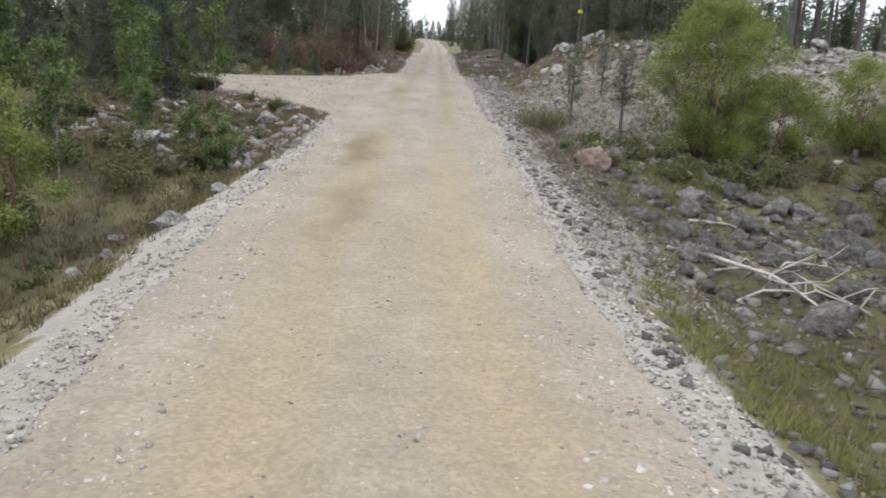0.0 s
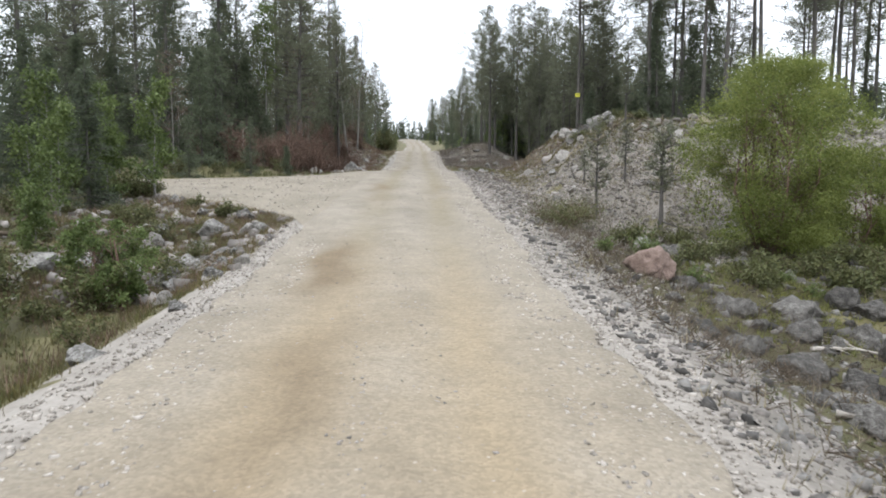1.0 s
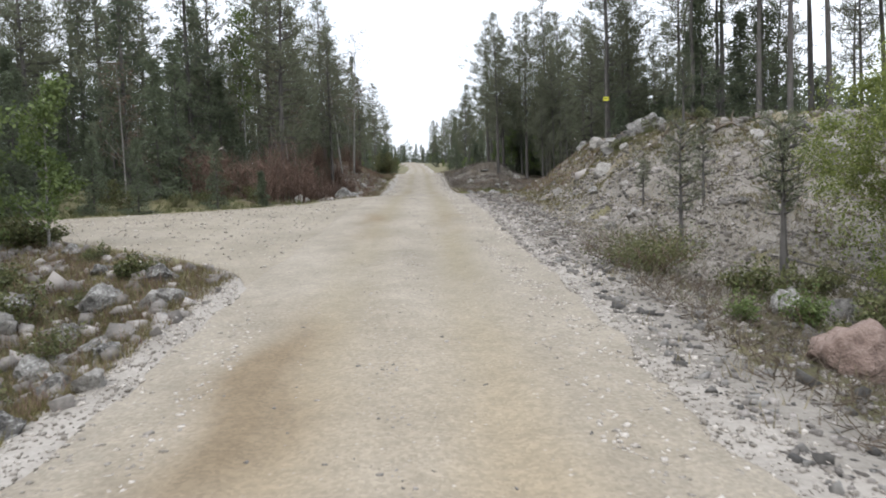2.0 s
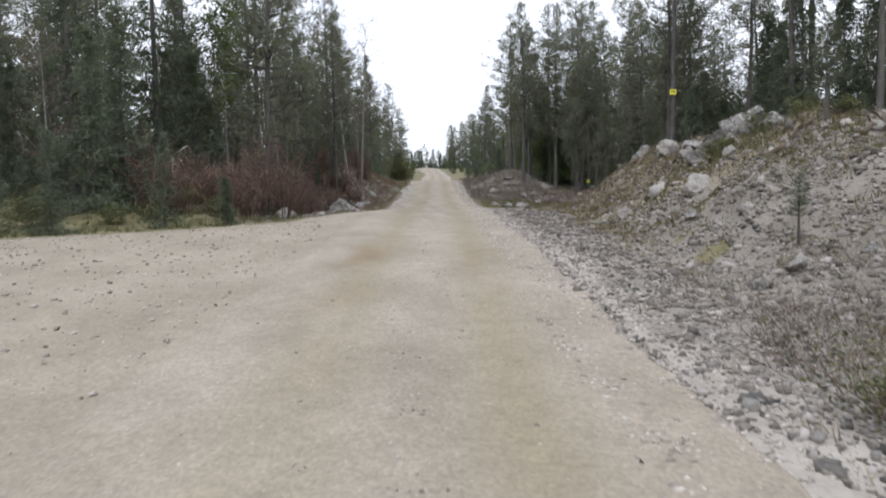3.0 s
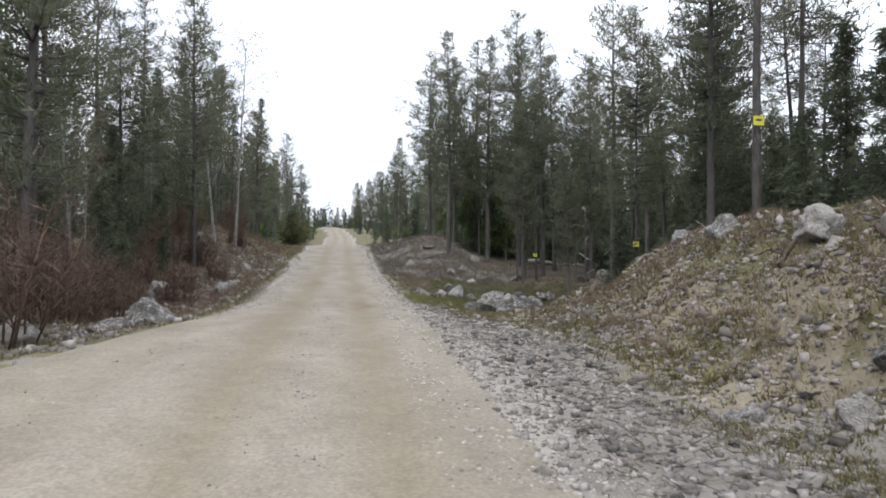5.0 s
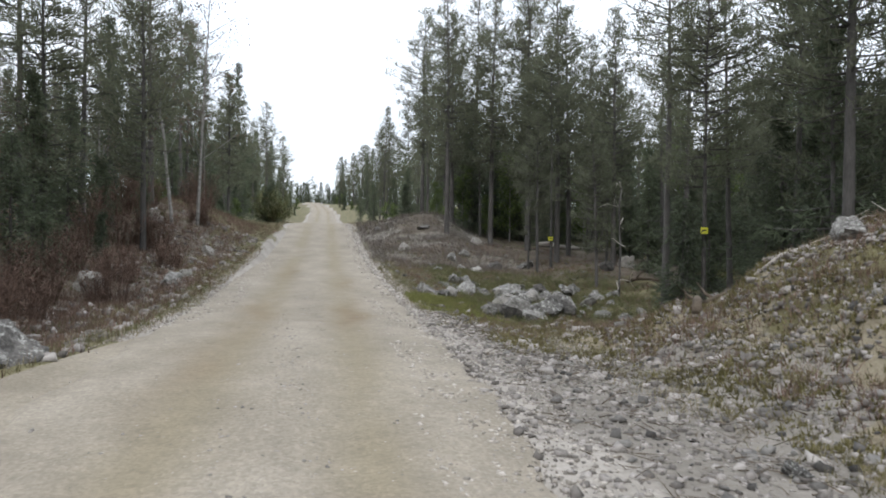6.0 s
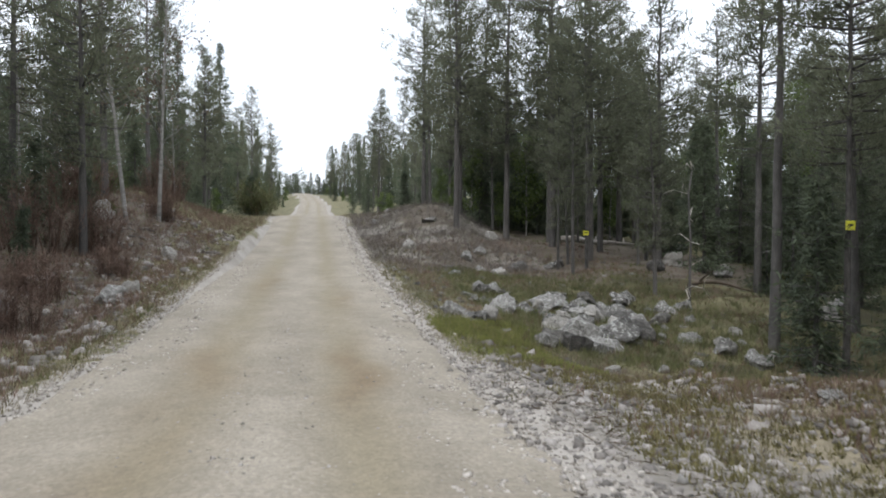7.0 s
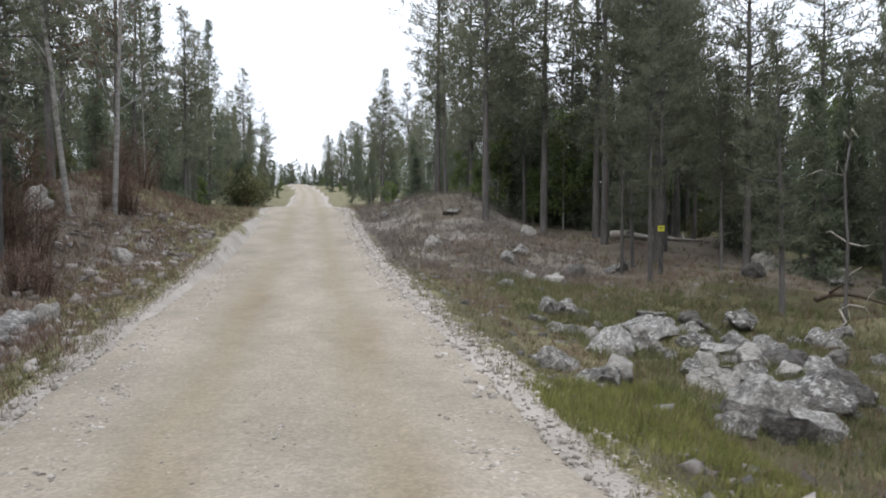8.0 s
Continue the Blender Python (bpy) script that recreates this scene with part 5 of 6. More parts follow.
for x, y, s, t in ((-7.9, 28.0, 1.0, 0), (-8.9, 27.2, 0.85, 1), (-9.9, 29.2, 1.0, 2), (-11.2, 30.2, 0.9, 3), (-10.6, 27.6, 1.1, 4), (-12.4, 31.4, 1.0, 5), (-9.0, 24.6, 0.8, 6), (-7.6, 20.6, 0.6, 7)):
    plant(YOUNG_BIRCH[int(t) % 2], x, y, s, t, 0.05, group="saplings in the heath")
for x, y, s, t in ((-8.9, 26.0, 1.05, 0), (-11.6, 28.4, 0.9, 1), (-13.2, 30.8, 1.0, 0), (-14.8, 28.6, 0.9, 1), (-11.0, 23.0, 0.8, 2)):
    plant(YOUNG[t], x, y, s, 2.2 * x, group="young spruces behind the heath")
for k in range(26):
    x = -8.2 - 0.34 * k
    plant(SHRUBS[k % 3], x, float(side_near(x)) - 0.8 - 0.7 * (k % 4) / 3, 0.75 + 0.3 * math.sin(2.1 * k), 1.3 * k, group="heath shrubs beside the side road")
ditch_birch = tree_thing("birch_bush", make_dome(1.5, 1.6, 136, 60, 12000, 0.026), M_TWIG, M_LEAF, "green birch bush at the foot of the road bank", "bush", "foliage", "stem")
ditch_birch.location = (-5.4, 18.4, height(-5.4, 18.4) - 0.1)
woods(112, -14, -3.6, 3, 27, lambda x, y: off_road(x, y) and x < np.interp(y, GRID_Y, XL) - 1.3 - 0.7 * math.sin(1.9 * y), 513, 0.7, [SHRUBS, YOUNG_BIRCH], [1.0, 0.0], "heath shrubs", 0.35, 0.85)
woods(60, 4.6, 16, 2, 27, lambda x, y: off_road(x, y) and not (2.6 < x < 9.5 and 10 < y < 20.6), 514, 0.75, [SHRUBS], [1.0], "heath shrubs", 0.5, 1.0)

for x, y, s, t in ((6.3, 38.7, 0.5, 2), (6.7, 39.2, 0.45, 0), (7.2, 38.4, 0.6, 1), (7.9, 37.6, 0.7, 0), (8.4, 36.6, 0.7, 1), (7.6, 39.2, 0.55, 2)):
    plant(SHRUBS[t], x, y, s, 2.3 * x, group="dark shrubs on the mound")

# the tree with the yellow plate, and its neighbours
plant(NEAR_PINES[0], 8.3, 48.9, 1.0, 0.4)
for x, y, s, t in ((9.4, 53.2, 0.78, 0), (11.0, 56.2, 0.8, 1)):
    plant(PINES[t], x, y, s, 2.0 * t + 0.7, group="pines behind the mound")
for x, y, s, t in ((14.0, 50.0, 0.95, 1), (11.4, 46.0, 1.0, 2), (9.9, 59.8, 0.72, 3), (10.2, 75.6, 0.74, 2), (9.4, 76.8, 0.6, 1)):
    plant(NEAR_PINES[int(t) % 2], x, y, s, t, group="pines at the forest edge")
for x, y, s, t in ((6.4, 84, 0.95, 0), (7.3, 88, 0.95, 1), (7.6, 93, 1.05, 3), (6.6, 98, 0.95, 4), (9.2, 85, 1.0, 0), (9.6, 92, 1.0, 2), (11.2, 84, 1.08, 1), (12.6, 80.5, 1.05, 3), (11.2, 78, 0.95, 0), (13.6, 76.4, 0.92, 1), (10.5, 81.2, 0.95, 4), (14.8, 71.0, 0.78, 2)):
    plant(PINES[t], x, y, s, 1.3 * t + x, group="pines at the forest edge")
for x, y, s, t in ((12.0, 91.0, 0.95, 0), (15.5, 91.5, 0.9, 1), (10.4, 89.5, 0.9, 2), (19.5, 84.5, 0.95, 0), (21.5, 78.5, 0.85, 1), (19.8, 74.0, 0.8, 2), (21.8, 83.0, 1.0, 0), (20.6, 71.0, 0.95, 1), (13.6, 93.0, 1.0, 2), (23.0, 76.0, 1.0, 0),
                   (9.0, 91.6, 0.8, 1), (18.0, 90.0, 1.0, 2), (11.4, 94.6, 1.0, 0), (22.8, 70.0, 1.0, 1), (17.4, 93.6, 0.9, 2), (24.0, 86.0, 1.0, 0)):
    plant(MID[t], x, y, s, 1.9 * x + t, group="half-grown spruces over the mossy ground")
for k in range(20):
    x, y = 8.2 + 0.72 * k, 89.4 + 1.6 * math.sin(2.7 * k) + 0.05 * k
    plant((YOUNG_BIRCH + YOUNG + YOUNG_BIRCH)[(k * 3) % 7], x, y, 1.25 + 0.4 * math.sin(1.9 * k), 1.1 * k, group="undergrowth over the mossy ground")
rng = np.random.default_rng(531)
for x in np.arange(-30, -6.2, 0.75):
    plant((SHRUBS + YOUNG + YOUNG_BIRCH)[rng.choice(8, p=[0.16, 0.14, 0.2, 0.1, 0.1, 0.2, 0.05, 0.05])], x, float(side_far(x)) + rng.uniform(0.8, 3.2), rng.uniform(0.5, 0.95), rng.uniform(0, 6.28), group="undergrowth beyond the junction")
plant(BARE_BIRCH[1], -7.1, 75.0, 1.25, 0.3, lean=(0, -0.10), group="leaning birches on the bank")
plant(BARE_BIRCH[0], -6.3, 76.5, 1.5, 2.3, lean=(0, -0.07), group="leaning birches on the bank")
plant(BARE_BIRCH[2], -8.2, 57.5, 1.4, 1.3, lean=(0, -0.11), group="leaning birches on the bank")
for x, y, s, t in ((10.4, 57.6, 0.6, 0), (11.8, 58.2, 0.8, 2), (13.2, 56.0, 0.9, 0), (12.6, 61.0, 0.9, 2), (14.6, 59.0, 1.0, 0), (16.5, 62.5, 1.0, 1)):
    plant(NEAR_MID[t], x, y, s, 2.1 * x + t, group="half-grown spruces behind the mound")
for x, y, s, t in ((-9.2, 57, 0.9, 0), (-10.8, 62, 0.95, 2), (-12, 55, 0.9, 1), (-9.6, 67, 0.85, 3), (-11.5, 70, 0.9, 4)):
    plant(PINES[t], x, y, s, 1.7 * x + t, group="forest behind the junction")
plant(SPRUCES[2], -11.5, 135.5, 1.2, 0.3)
for p in (HIGH_PINES, NEAR_MID, MID, BARE_BIRCH, PINES, NEAR_PINES, SPRUCES, YOUNG, YOUNG_PINES, BIRCHES, YOUNG_BIRCH, SHRUBS, GREEN_SHRUBS, BARE):
    for o in p:
        drop_proto(o)


# ---------------------------------------------------------------- low growth and litter
def tufts(name, xs, ys, length, width, blades, material, label, seed, flat=0.0, category="grass"):
    """Blades or twigs standing or lying about in clumps, one joined mesh."""
    rng = np.random.default_rng(seed)
    z = land(xs, ys)[0]
    n = len(xs)
    c = np.repeat(np.stack([xs, ys, z], -1), blades, axis=0)
    c[:, :2] += rng.normal(0, length * 0.3, (len(c), 2))
    c[:, 2] = np.repeat(z, blades) - 0.02 + flat * 0.04
    d = rng.normal(0, 0.45 + flat, (len(c), 3))
    d[:, 2] = np.abs(d[:, 2]) * (1 - flat) + (1 - flat) * 0.8 + flat * rng.uniform(-0.05, 0.2, len(c))
    d /= np.linalg.norm(d, axis=1)[:, None]
    s = np.cross(d, rng.normal(0, 1, (len(c), 3)))
    s /= np.linalg.norm(s, axis=1)[:, None] + 1e-9
    ln, wd = length * rng.uniform(0.5, 1.4, (len(c), 1)), width * rng.uniform(0.6, 1.4, (len(c), 1))
    v = np.stack([c - s * wd, c + s * wd, c + d * ln], 1).reshape(-1, 3)
    return tagged(new(name, mesh_from(name, v, np.arange(len(v), dtype=np.int32).reshape(-1, 3), material)), label, category, kind="stuff")


def field(n, x0, x1, y0, y1, seed, margin=0.2, clump=0.0):
    """Places in a box off the gravel, gathered in patches."""
    rng = np.random.default_rng(seed)
    x, y = rng.uniform(x0, x1, n), rng.uniform(y0, y1, n)
    u, v = x + 0.9 * np.sin(0.53 * y + seed) + 0.4 * np.sin(1.7 * y), y + 1.1 * np.sin(0.47 * x + 2 * seed) + 0.4 * np.sin(1.9 * x + seed)
    p = 0.5 + 0.3 * np.sin(1.1 * u + 0.8 * v + seed) * np.sin(0.7 * v - 0.9 * u + 2 * seed) + 0.2 * np.sin(2.3 * u - 0.6 * v) * np.sin(1.9 * v + seed)
    # thin out towards the ends and the side away from the road
    away = (x1 - x if x0 + x1 > 0 else x - x0) / (0.3 * (x1 - x0))
    ends = np.minimum(y - y0, y1 - y) / (0.12 * (y1 - y0))
    thin = np.minimum(away, ends) + 0.35 * np.sin(1.3 * u) * np.sin(1.1 * v)
    keep = (x > np.interp(y, GRID_Y, XR) + margin) | ((x < np.interp(y, GRID_Y, XL) - margin) & ((y < side_near(x) - margin) | (y > side_far(x) + margin)))
    keep &= (rng.random(n) < 1 - clump + clump * 2 * p * p) & (rng.random(n) < thin)
    return x[keep], y[keep]


x, y = field(1800, -14, -2.5, -1, 28, 601, 0.5, 0.7)
tufts("dry_grass", x, y, 0.20, 0.006, 5, M_DRY, "withered yellow grass in the roadside heath", 602)
x, y = field(11000, -15, -2.8, -1, 27, 603, 0.7, 0.8)
tufts("heath", x, y, 0.10, 0.0066, 12, M_SHRUB, "dull green heath covering the verge", 604, category="heath")
x, y = field(2600, 2, 14, -1, 28, 605, 0.25, 0.8)
tufts("dry_grass", x, y, 0.20, 0.006, 5, M_DRY, "withered yellow grass in the roadside ditch", 606)
x, y = field(9000, 2.6, 18, -1, 28, 607, 1.2, 0.6)
bare = (x < 9) & (y > 11.5) & (y < 20.5) & (np.sin(7 * x) * np.sin(5 * y) < 0.5)
x, y = x[~bare], y[~bare]
tufts("heath", x, y, 0.10, 0.0066, 12, M_SHRUB, "dull green heath covering the ditch", 608, category="heath")
x, y = field(3600, 2.3, 6, 0, 10.5, 609, 0.6, 0.9)
tufts("grass", x, y, 0.17, 0.005, 9, M_FRESH, "fresh green grass beside the road shoulder", 610)
x, y = field(6000, 2.6, 7, 14, 31, 651, 0.7, 0.7)
tufts("brushwood", x[::2], y[::2], 0.30, 0.004, 5, M_OLD, "dark dry brush on the slope below the road", 652, 0.35, "litter")
x, y = field(1500, 2.8, 8, 22, 31, 653, 0.8, 0.9)
tufts("brushwood", x, y, 0.30, 0.004, 5, M_DEAD, "grey dry brush on the slope below the road", 654, 0.35, "litter")
x, y = field(9000, 2.6, 16, -1, 28, 641, 0.8, 0.6)
tufts("twig_litter", x, y, 0.30, 0.008, 3, M_OLD, "dead twigs and brushwood lying in the ditch", 642, 0.75, "litter")
x, y = field(5000, -15, -2.8, -1, 27, 643, 0.8, 0.6)
tufts("brown_heath", x, y, 0.24, 0.007, 5, M_TWIG, "red-brown bare heath on the verge", 644, category="heath")
x, y = field(9000, 1.6, 10, 25, 58, 611, 0.3, 0.3)
tufts("twig_litter", x, y, 0.22, 0.006, 2, M_OLD, "dry twigs and roots strewn over the rubble", 612, 0.9, "litter")
x, y = field(12000, 3.2, 10, 25, 58, 613, 0.5, 0.9)
tufts("dry_grass", x, y, 0.16, 0.005, 5, M_DRY, "withered grass in patches on the rubble mound", 614)
x, y = field(9000, 3.4, 11, 34, 59, 615, 1.5, 0.9)
tufts("grass", x, y, 0.10, 0.008, 6, M_GRASS, "low green growth on the crest of the mound", 616)
x, y = field(30000, 3.6, 11, 35, 58, 659, 2.2, 0.9)
tufts("low_growth", x, y, 0.08, 0.013, 8, M_OLIVE, "olive-yellow moss and low growth between the stones of the mound", 660, category="moss")
x, y = field(9000, 4.2, 10, 41, 57, 661, 2.4, 0.8)
tufts("brown_heath", x, y, 0.16, 0.005, 6, M_TWIG, "brown bare heath on the upper slope of the mound", 662, category="heath")
x, y = field(3500, 4.2, 12, 33, 48, 663, 4.6, 0.8)
tufts("heath", x, y, 0.16, 0.007, 9, M_SHRUB, "dark heath along the crest of the mound", 664, category="heath")
x, y = field(5200, 6.5, 17, 27, 41, 685, 3.2, 0.8)
tufts("brushwood", x[::2], y[::2], 0.30, 0.006, 5, M_OLD, "dark dry brush between the stones of the high bank", 686, 0.4, "litter")
tufts("low_growth", x, y, 0.15, 0.008, 8, M_OLIVE, "olive low growth between the stones of the high bank", 687, category="moss")
x, y = field(9000, -12, -2.8, 2, 24, 665, 0.6, 0.8)
tufts("grass", x, y, 0.15, 0.005, 8, M_GRASS, "fresh green grass in the roadside heath", 666)
x, y = field(2200, 4.4, 9, 17.5, 23, 667, 1.3, 0.9)
tufts("grass", x, y, 0.16, 0.006, 8, M_FRESH, "fresh green grass in the ditch below the bush", 668)
x, y = field(34000, 1.6, 14, 54, 84, 617, 0.12, 0.7)
near = np.random.default_rng(618).random(len(x)) < 0.80 - 0.15 * x
x, y = x[near], y[near]
tufts("grass", x, y, 0.09, 0.005, 9, M_GRASS, "mossy green grass between the boulders", 618)
x, y = field(7000, 3.6, 12, 59, 74, 683, 1.5, 0.6)
tufts("heath", x, y, 0.20, 0.007, 9, M_SHRUB, "dark heath growing up between the mossy boulders", 684, category="heath")
x, y = field(16000, 1.6, 12, 55, 80, 669, 0.1, 0.5)
tufts("dry_grass", x, y, 0.13, 0.004, 5, M_DRY, "withered grass among the mossy boulders", 670)
x, y = field(7000, 1.7, 4.2, 57, 62, 677, 0.25, 0.9)
tufts("grass", x, y, 0.12, 0.006, 8, M_FRESH, "bright green grass between the boulders and the gravel", 678)
x, y = field(15000, 2.5, 14, 57, 84, 671, 0.8, 0.9)
tufts("brown_heath", x, y, 0.15, 0.005, 6, M_TWIG, "brown bilberry heath between the mossy boulders", 672, category="heath")
x, y = field(7000, -5.2, -2.6, 44, 80, 673, 0.05, 0.3)
tufts("dry_grass", x, y, 0.13, 0.004, 5, M_DRY, "withered grass fringe along the gravel edge", 674)
x, y = field(8000, 2, 24, 55, 100, 619, 0.3, 0.8)
tufts("heath", x, y, 0.12, 0.0066, 12, M_SHRUB, "dull green heath under the pines", 620, category="heath")
x, y = field(9000, -9, -3.4, 17, 29, 655, 0.4, 0.5)
tufts("brown_heath", x[::3], y[::3], 0.20, 0.005, 7, M_TWIG, "red-brown heath between the stones of the pile", 656, category="heath")
tufts("low_growth", x, y, 0.13, 0.006, 8, M_OLIVE, "olive grass and moss between the stones of the pile", 675, category="grass")
x, y = field(3500, -9, -3.2, 19, 29, 657, 0.3, 0.5)
tufts("dry_grass", x, y, 0.16, 0.004, 6, M_DRY, "withered grass between the stones of the pile", 658)
x, y = field(9000, -9.5, -3.6, 52, 90, 689, 1.1, 0.6)
tufts("brown_heath", x, y, 0.24, 0.006, 7, M_TWIG, "red-brown bare heath on the low road bank", 690, category="heath")
x, y = field(9000, 2.4, 9, 50.5, 59, 691, 0.6, 0.95)
tufts("low_growth", x, y, 0.10, 0.008, 8, M_OLIVE, "olive moss and low growth at the foot of the mound", 692, category="moss")
x, y = field(1500, 2.6, 9, 52, 59, 693, 0.8, 0.95)
tufts("brown_heath", x, y, 0.15, 0.005, 6, M_TWIG, "brown bare heath at the foot of the mound", 694, category="heath")
x, y = field(5000, -30, -5, 36, 50, 645, 0.3, 0.3)
tufts("heath", x, y, 0.17, 0.0077, 12, M_SHRUB, "dark heath along the edge of the junction", 646, category="heath")
x, y = field(2600, -6.5, -3.2, 48, 75, 647, 0.15, 0.4)
tufts("grass", x, y, 0.10, 0.005, 8, M_GRASS, "green grass strip beside the road", 648)
x, y = field(9000, -14, -3.2, 44, 100, 621, 0.3, 0.8)
tufts("heath", x, y, 0.12, 0.0066, 12, M_SHRUB, "dull green heath at the forest edge", 622, category="heath")
x, y = field(7000, -12, -3.2, 43, 100, 623, 0.3, 0.8)
tufts("brown_heath", x, y, 0.24, 0.007, 6, M_TWIG, "red-brown bare heath on the bank", 624, category="heath")
x, y = field(5000, -12, -3.2, 43, 100, 625, 0.3, 0.8)
tufts("dry_grass", x, y, 0.20, 0.006, 5, M_DRY, "withered grass along the forest edge", 626)
x, y = field(6000, 8, 30, 28, 56, 627, 0.3, 0.8)
tufts("heath", x, y, 0.13, 0.0066, 10, M_SHRUB, "dull green heath on the high bank", 628, category="heath")
x, y = field(11000, 1.6, 10, 72, 104, 681, 0.35, 0.5)
tufts("brushwood", x, y, 0.34, 0.006, 5, M_BRUSH, "grey leafless brush on the knoll beside the road", 682, 0.25, "litter")
x, y = field(5000, 1, 12, 92, 130, 629, 0.2, 0.6)
tufts("dry_grass", x, y, 0.25, 0.010, 5, M_DRY, "withered grass along the far road", 630)
x, y = field(5000, -14, -3, 80, 130, 631, 0.2, 0.6)
tufts("dry_grass", x, y, 0.25, 0.010, 5, M_DRY, "withered grass along the far road", 632)


# ---------------------------------------------------------------- far woods closing the view
def far_woods(name, places, seed, label, low=9, high=17):
    rng = np.random.default_rng(seed)
    cs, ds, V, F = [], [], [], []
    for x, y in places:
        z0, h = float(land(np.clip(x, -70, 70), y)[0]), rng.uniform(low, high)
        base = len(V)
        V += [(x - 0.12, y, z0 - 0.3), (x + 0.12, y, z0 - 0.3), (x, y + 0.12, z0 - 0.3), (x, y, z0 + h)]
        F += [(base, base + 1, base + 3), (base + 1, base + 2, base + 3), (base + 2, base, base + 3)]
        u = rng.random(150) ** 0.8
        a, r = rng.uniform(0, 6.28, 150), h * 0.15 * (1 - u) ** 0.7 * np.sqrt(rng.random(150)) + 0.1
        cs.append(np.stack([x + np.cos(a) * r, y + np.sin(a) * r, z0 + h * (0.06 + 0.94 * u)], -1))
        ds.append(np.stack([np.cos(a), np.sin(a), 0.1 + 0 * a], -1))
    fv, ff = sprays(np.concatenate(cs), np.concatenate(ds), 0.8, 0.16, rng, 1)
    allv = np.concatenate([np.array(V), fv])
    return tagged(new(name, mesh_from(name, allv, np.concatenate([np.array(F), ff + len(V)]), M_SPRUCE)), label, "forest", kind="stuff")


P1, _ = scatter(150, -62, -30, 0, 130, lambda x, y: True, 701, 2.2)
P2, _ = scatter(90, 34, 66, 92, 130, lambda x, y: True, 702, 2.2)
P3, _ = scatter(150, -62, -22, 130, 320, lambda x, y: left_woods(x, y), 703, 3.0)
P4, _ = scatter(150, 14, 62, 130, 320, lambda x, y: right_woods(x, y), 704, 3.0)
P5, _ = scatter(120, -66, 60, 330, 380, lambda x, y: True, 705, 3.0)
far_woods("far_woods", P3 + P4 + P5, 706, "distant dark conifer forest closing the view")
far_woods("far_woods", P1 + P2, 707, "distant low conifer forest behind the nearer trees", 6, 11)


# ---------------------------------------------------------------- dead wood, logs, plates
def ground_point(x, y, up=0.05):
    return (x, y, height(x, y) + up)


def limb(name, pts, radii, material, label, category, forks=(), n=7, fork_material=None):
    """A fallen trunk or branch with its forks, one mesh a part."""
    root = tagged(new(name), label, category)
    V, F = [], []
    tube(V, F, pts, radii, n)
    part("stem", mesh_mixed("stem", V, F, material, True), root)
    for fp, fr in forks:
        V, F = [], []
        tube(V, F, fp, fr, 5)
        part("branch", mesh_mixed("branch", V, F, fork_material or material, True), root)
    return root


def dead_branch(x, y, length, turn, seed, thick, label, material=M_DEAD, forks=6, lift=0.0):
    rng = np.random.default_rng(seed)
    pts, n = [], 7
    for k in range(n):
        u = k / (n - 1)
        px = x + math.cos(turn) * length * u + rng.normal(0, 0.09) - math.sin(turn) * 0.18 * math.sin(u * 4)
        py = y + math.sin(turn) * length * u + rng.normal(0, 0.09) + math.cos(turn) * 0.18 * math.sin(u * 4)
        pts.append(Vector(ground_point(px, py, thick * 0.8 + 0.05 * math.sin(u * 3) + lift * math.sin(math.pi * u))))
    radii = [thick * (1 - 0.75 * k / (n - 1)) for k in range(n)]
    fs = []
    for _ in range(forks):
        k = rng.integers(1, n - 1)
        a = turn + rng.choice([-1, 1]) * rng.uniform(0.6, 2.3)
        L = min(0.8, length * rng.uniform(0.12, 0.36))
        p = pts[k]
        q = p + Vector((math.cos(a) * L * 0.5, math.sin(a) * L * 0.5, rng.uniform(-0.02, 0.3)))
        b = a + rng.uniform(-1.0, 1.0)
        e = q + Vector((math.cos(b) * L * 0.5, math.sin(b) * L * 0.5, rng.uniform(-0.1, 0.25)))
        fs.append(([p, q, e], [thick * 0.5, thick * 0.3, thick * 0.12]))
    return limb("dead_branch", pts, radii, material, label, "branch", fs)


dead_branch(4.3, 14.0, 3.8, -1.05, 801, 0.05, "bleached forked dead branch lying in the ditch", forks=6, lift=0.25)
dead_branch(4.9, 13.4, 2.6, -0.75, 802, 0.03, "bleached dead branch tangled in the ditch", forks=4, lift=0.2)
dead_branch(4.9, 11.9, 1.9, -0.2, 812, 0.03, "bleached dead branch lying over stones", forks=4, lift=0.2)
dead_branch(5.6, 12.6, 1.5, 0.5, 831, 0.024, "bleached crooked branch tangled in the ditch", forks=5, lift=0.25)
dead_branch(5.8, 17.5, 2.2, 0.3, 803, 0.04, "grey dead branch under the green bush", forks=5)
dead_branch(-9.5, 14.0, 2.0, 0.7, 804, 0.04, "grey dead branch lying in the heath", forks=4)
dead_branch(7.2, 49.5, 3.2, 0.12, 805, 0.035, "grey fallen stem along the crest of the mound", forks=3)
dead_branch(6.2, 51.2, 2.6, -0.5, 806, 0.03, "grey fallen stem along the crest of the mound", forks=3)
dead_branch(5.5, 51.5, 2.1, 0.62, 814, 0.085, "dark rotting log lying along the end of the mound", M_OLD, 3)
dead_branch(6.8, 43.2, 1.8, 0.5, 807, 0.06, "dark root sticking out of the mound", M_OLD, 7)
# the next four roots are added to darken the mound like shaded cavities
dead_branch(5.8, 41.0, 1.3, 0.9, 816, 0.05, "dark root sticking out of the mound", M_OLD, 6)
dead_branch(6.6, 36.4, 1.7, 0.1, 817, 0.06, "dark root sticking out of the mound", M_OLD, 7)
dead_branch(7.6, 34.6, 1.9, 0.4, 818, 0.07, "dark root sticking out of the mound", M_OLD, 7)
dead_branch(6.1, 44.4, 1.4, 0.3, 819, 0.05, "dark root sticking out of the mound", M_OLD, 6)
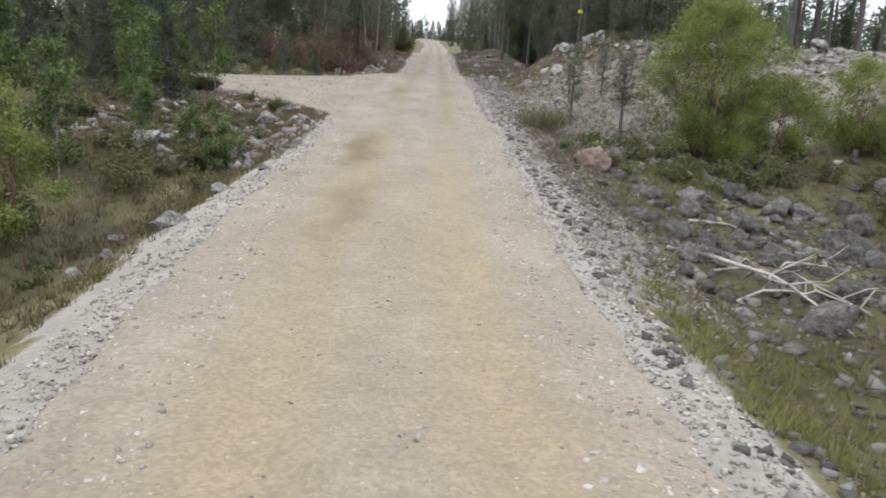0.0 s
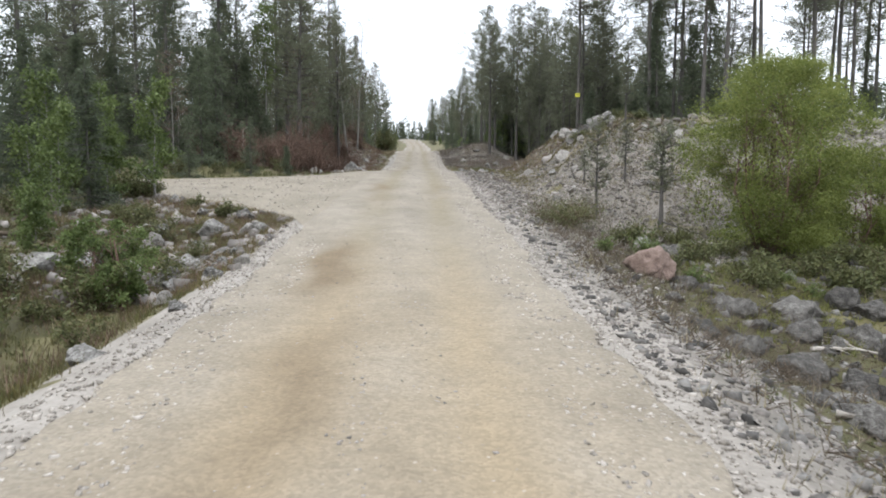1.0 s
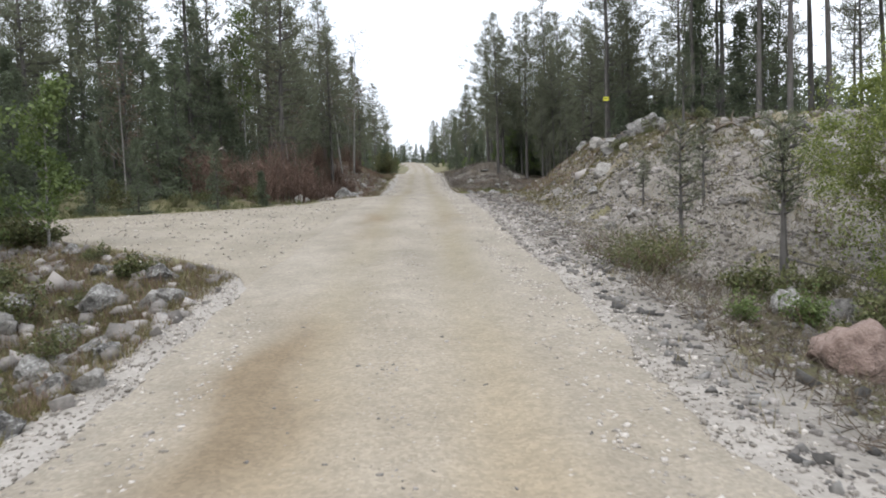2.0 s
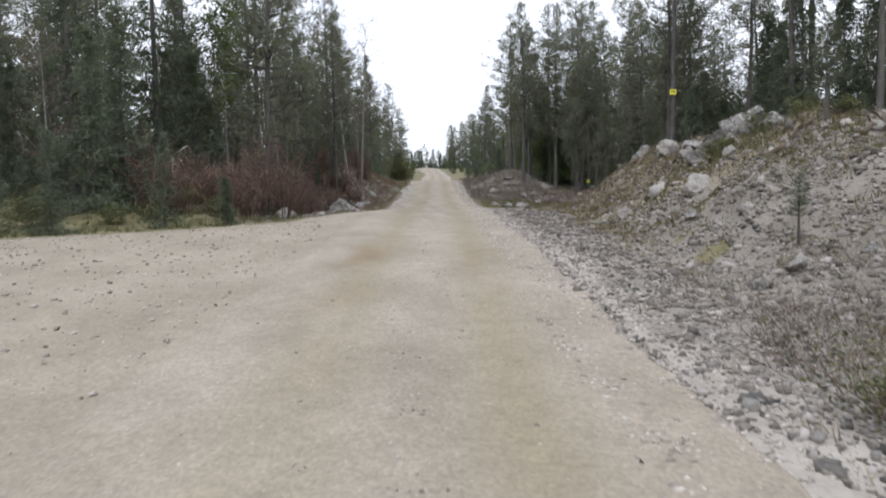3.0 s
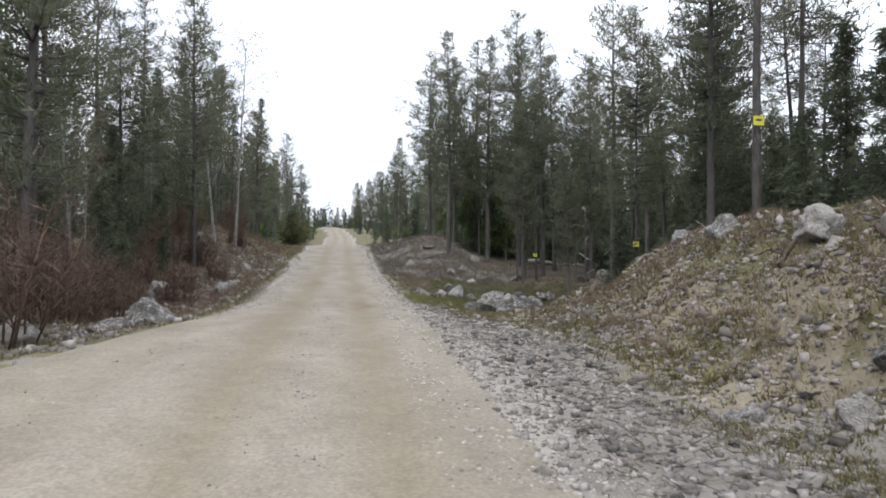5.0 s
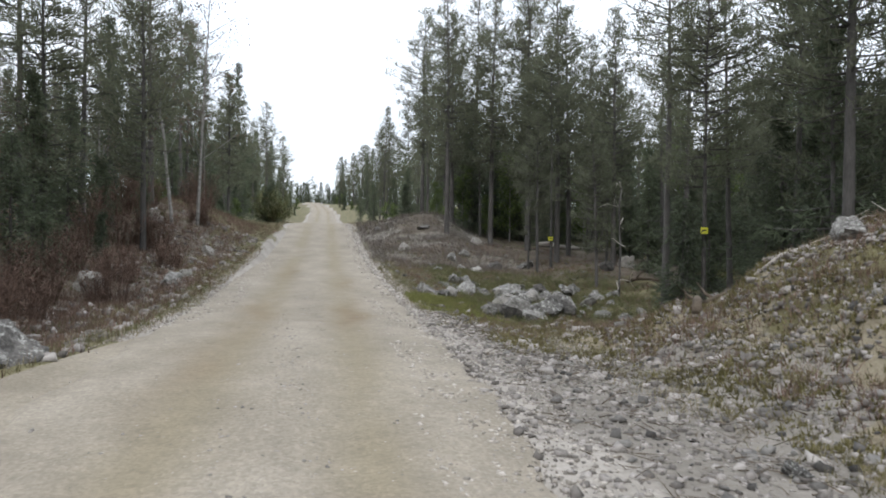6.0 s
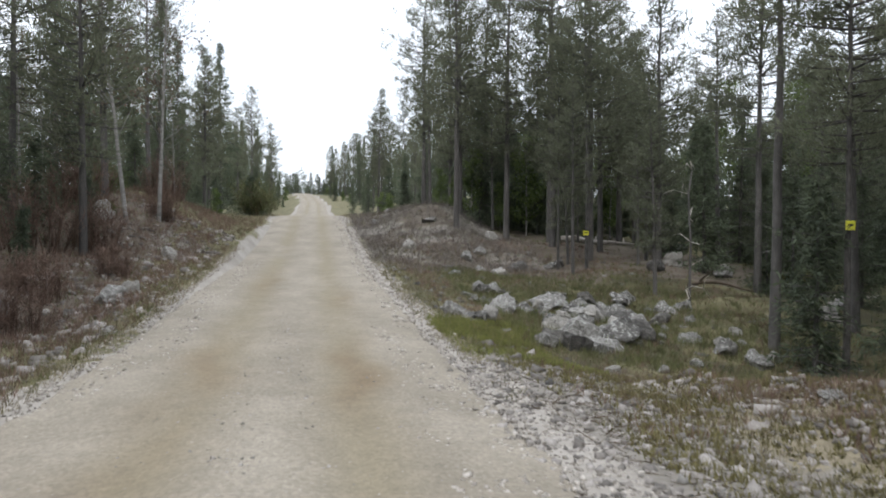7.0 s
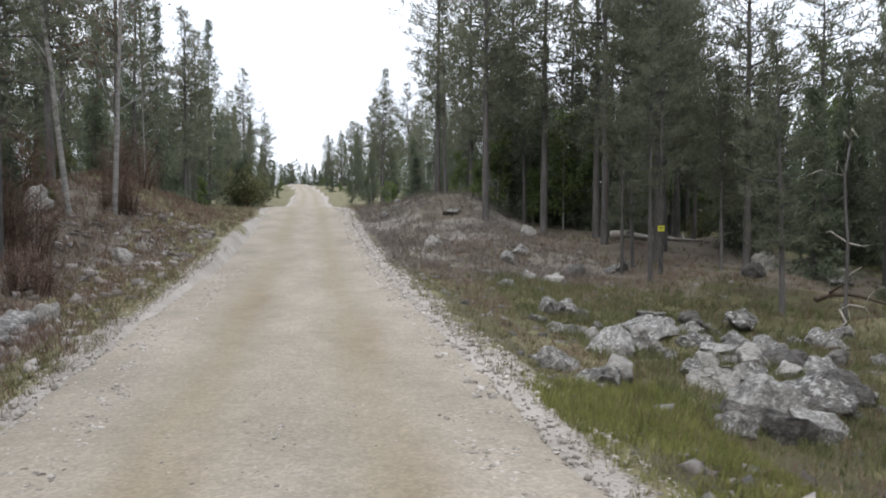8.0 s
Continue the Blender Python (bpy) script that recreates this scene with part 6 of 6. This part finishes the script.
dead_branch(6.9, 39.8, 1.6, 1.2, 808, 0.07, "dark root sticking out of the mound", M_OLD, 8)
dead_branch(11.6, 83.4, 4.2, 0.08, 809, 0.17, "pale fallen log on the forest floor", M_DEAD, 4)
dead_branch(12.0, 70.5, 2.4, 0.1, 813, 0.09, "fallen mossy log on the forest floor", M_OLD, 2)
dead_branch(14.0, 66.0, 3.0, 0.5, 810, 0.12, "fallen grey log on the forest floor", M_DEAD, 2)
dead_branch(-10.2, 21.5, 2.4, 0.2, 811, 0.09, "dark fallen log in the heath", M_OLD, 3)


def dead_snag(x, y, h, seed, label, bark=M_DEAD, thick=0.035):
    """A broken dead sapling that still stands, with crooked stubs of branches."""
    rng = np.random.default_rng(seed)
    z = height(x, y)
    pts = [Vector((x + rng.normal(0, 0.007) * k, y + rng.normal(0, 0.007) * k, z - 0.2 + (h + 0.2) * k / 6)) for k in range(7)]
    fs = []
    for k in (2, 3, 3, 4, 4, 5, 5, 6, 6):
        a, L = rng.uniform(0, 6.28), rng.uniform(0.3, 0.8)
        q = pts[k] + Vector((math.cos(a) * L * 0.6, math.sin(a) * L * 0.6, rng.uniform(-0.1, 0.35)))
        fs.append(([pts[k], q, q + Vector((math.cos(a + 0.7) * L * 0.4, math.sin(a + 0.7) * L * 0.4, rng.uniform(-0.4, 0.1)))], [0.016, 0.011, 0.004]))
    return limb("dead_snag", pts, [thick * (1 - 0.09 * k) for k in range(7)], bark, label, "dead tree", fs, fork_material=M_DEAD)


dead_snag(10.4, 67.3, 4.0, 821, "dead dark-barked pine with pale crooked branches", M_PINE_BARK, 0.045)
dead_branch(9.9, 67.0, 1.3, 0.2, 834, 0.03, "pale crooked branch fallen below a dead pine", forks=6, lift=0.5)
dead_snag(-9.8, 47.0, 1.8, 822, "pale broken dead stem at the forest edge")


def marker_plate(x, y, z, turn, size=0.13):
    """A square yellow plate with a dark printed bar, nailed to a trunk."""
    root = tagged(new("marker_plate"), "small yellow marker plate nailed to a pine trunk", "sign", "yellow marker plates")
    root.matrix_basis = pose(x, y, z, 0, 0, turn)
    bm = bmesh.new()
    bmesh.ops.create_cube(bm, size=1.0, matrix=Matrix.Diagonal((size * 2, 0.006, size * 1.5, 1)))
    bmesh.ops.bevel(bm, geom=bm.edges[:], offset=0.002, segments=1, affect="EDGES")
    me = bpy.data.meshes.new("plate")
    bm.to_mesh(me)
    bm.free()
    me.materials.append(M_YELLOW)
    plate = part("plate", me, root)
    bm = bmesh.new()
    bmesh.ops.create_cube(bm, size=1.0, matrix=Matrix.Translation((0, -0.005, size * 0.1)) @ Matrix.Diagonal((size * 1.1, 0.004, size * 0.28, 1)))
    me = bpy.data.meshes.new("print")
    bm.to_mesh(me)
    bm.free()
    me.materials.append(M_BLACK)
    part("print", me, plate, "dark printed bar")
    return root


marker_plate(8.22, 48.68, 6.37, 8)
marker_plate(9.8, 59.6, 4.14, 10, 0.12)
marker_plate(10.1, 75.4, 4.0, 8, 0.12)
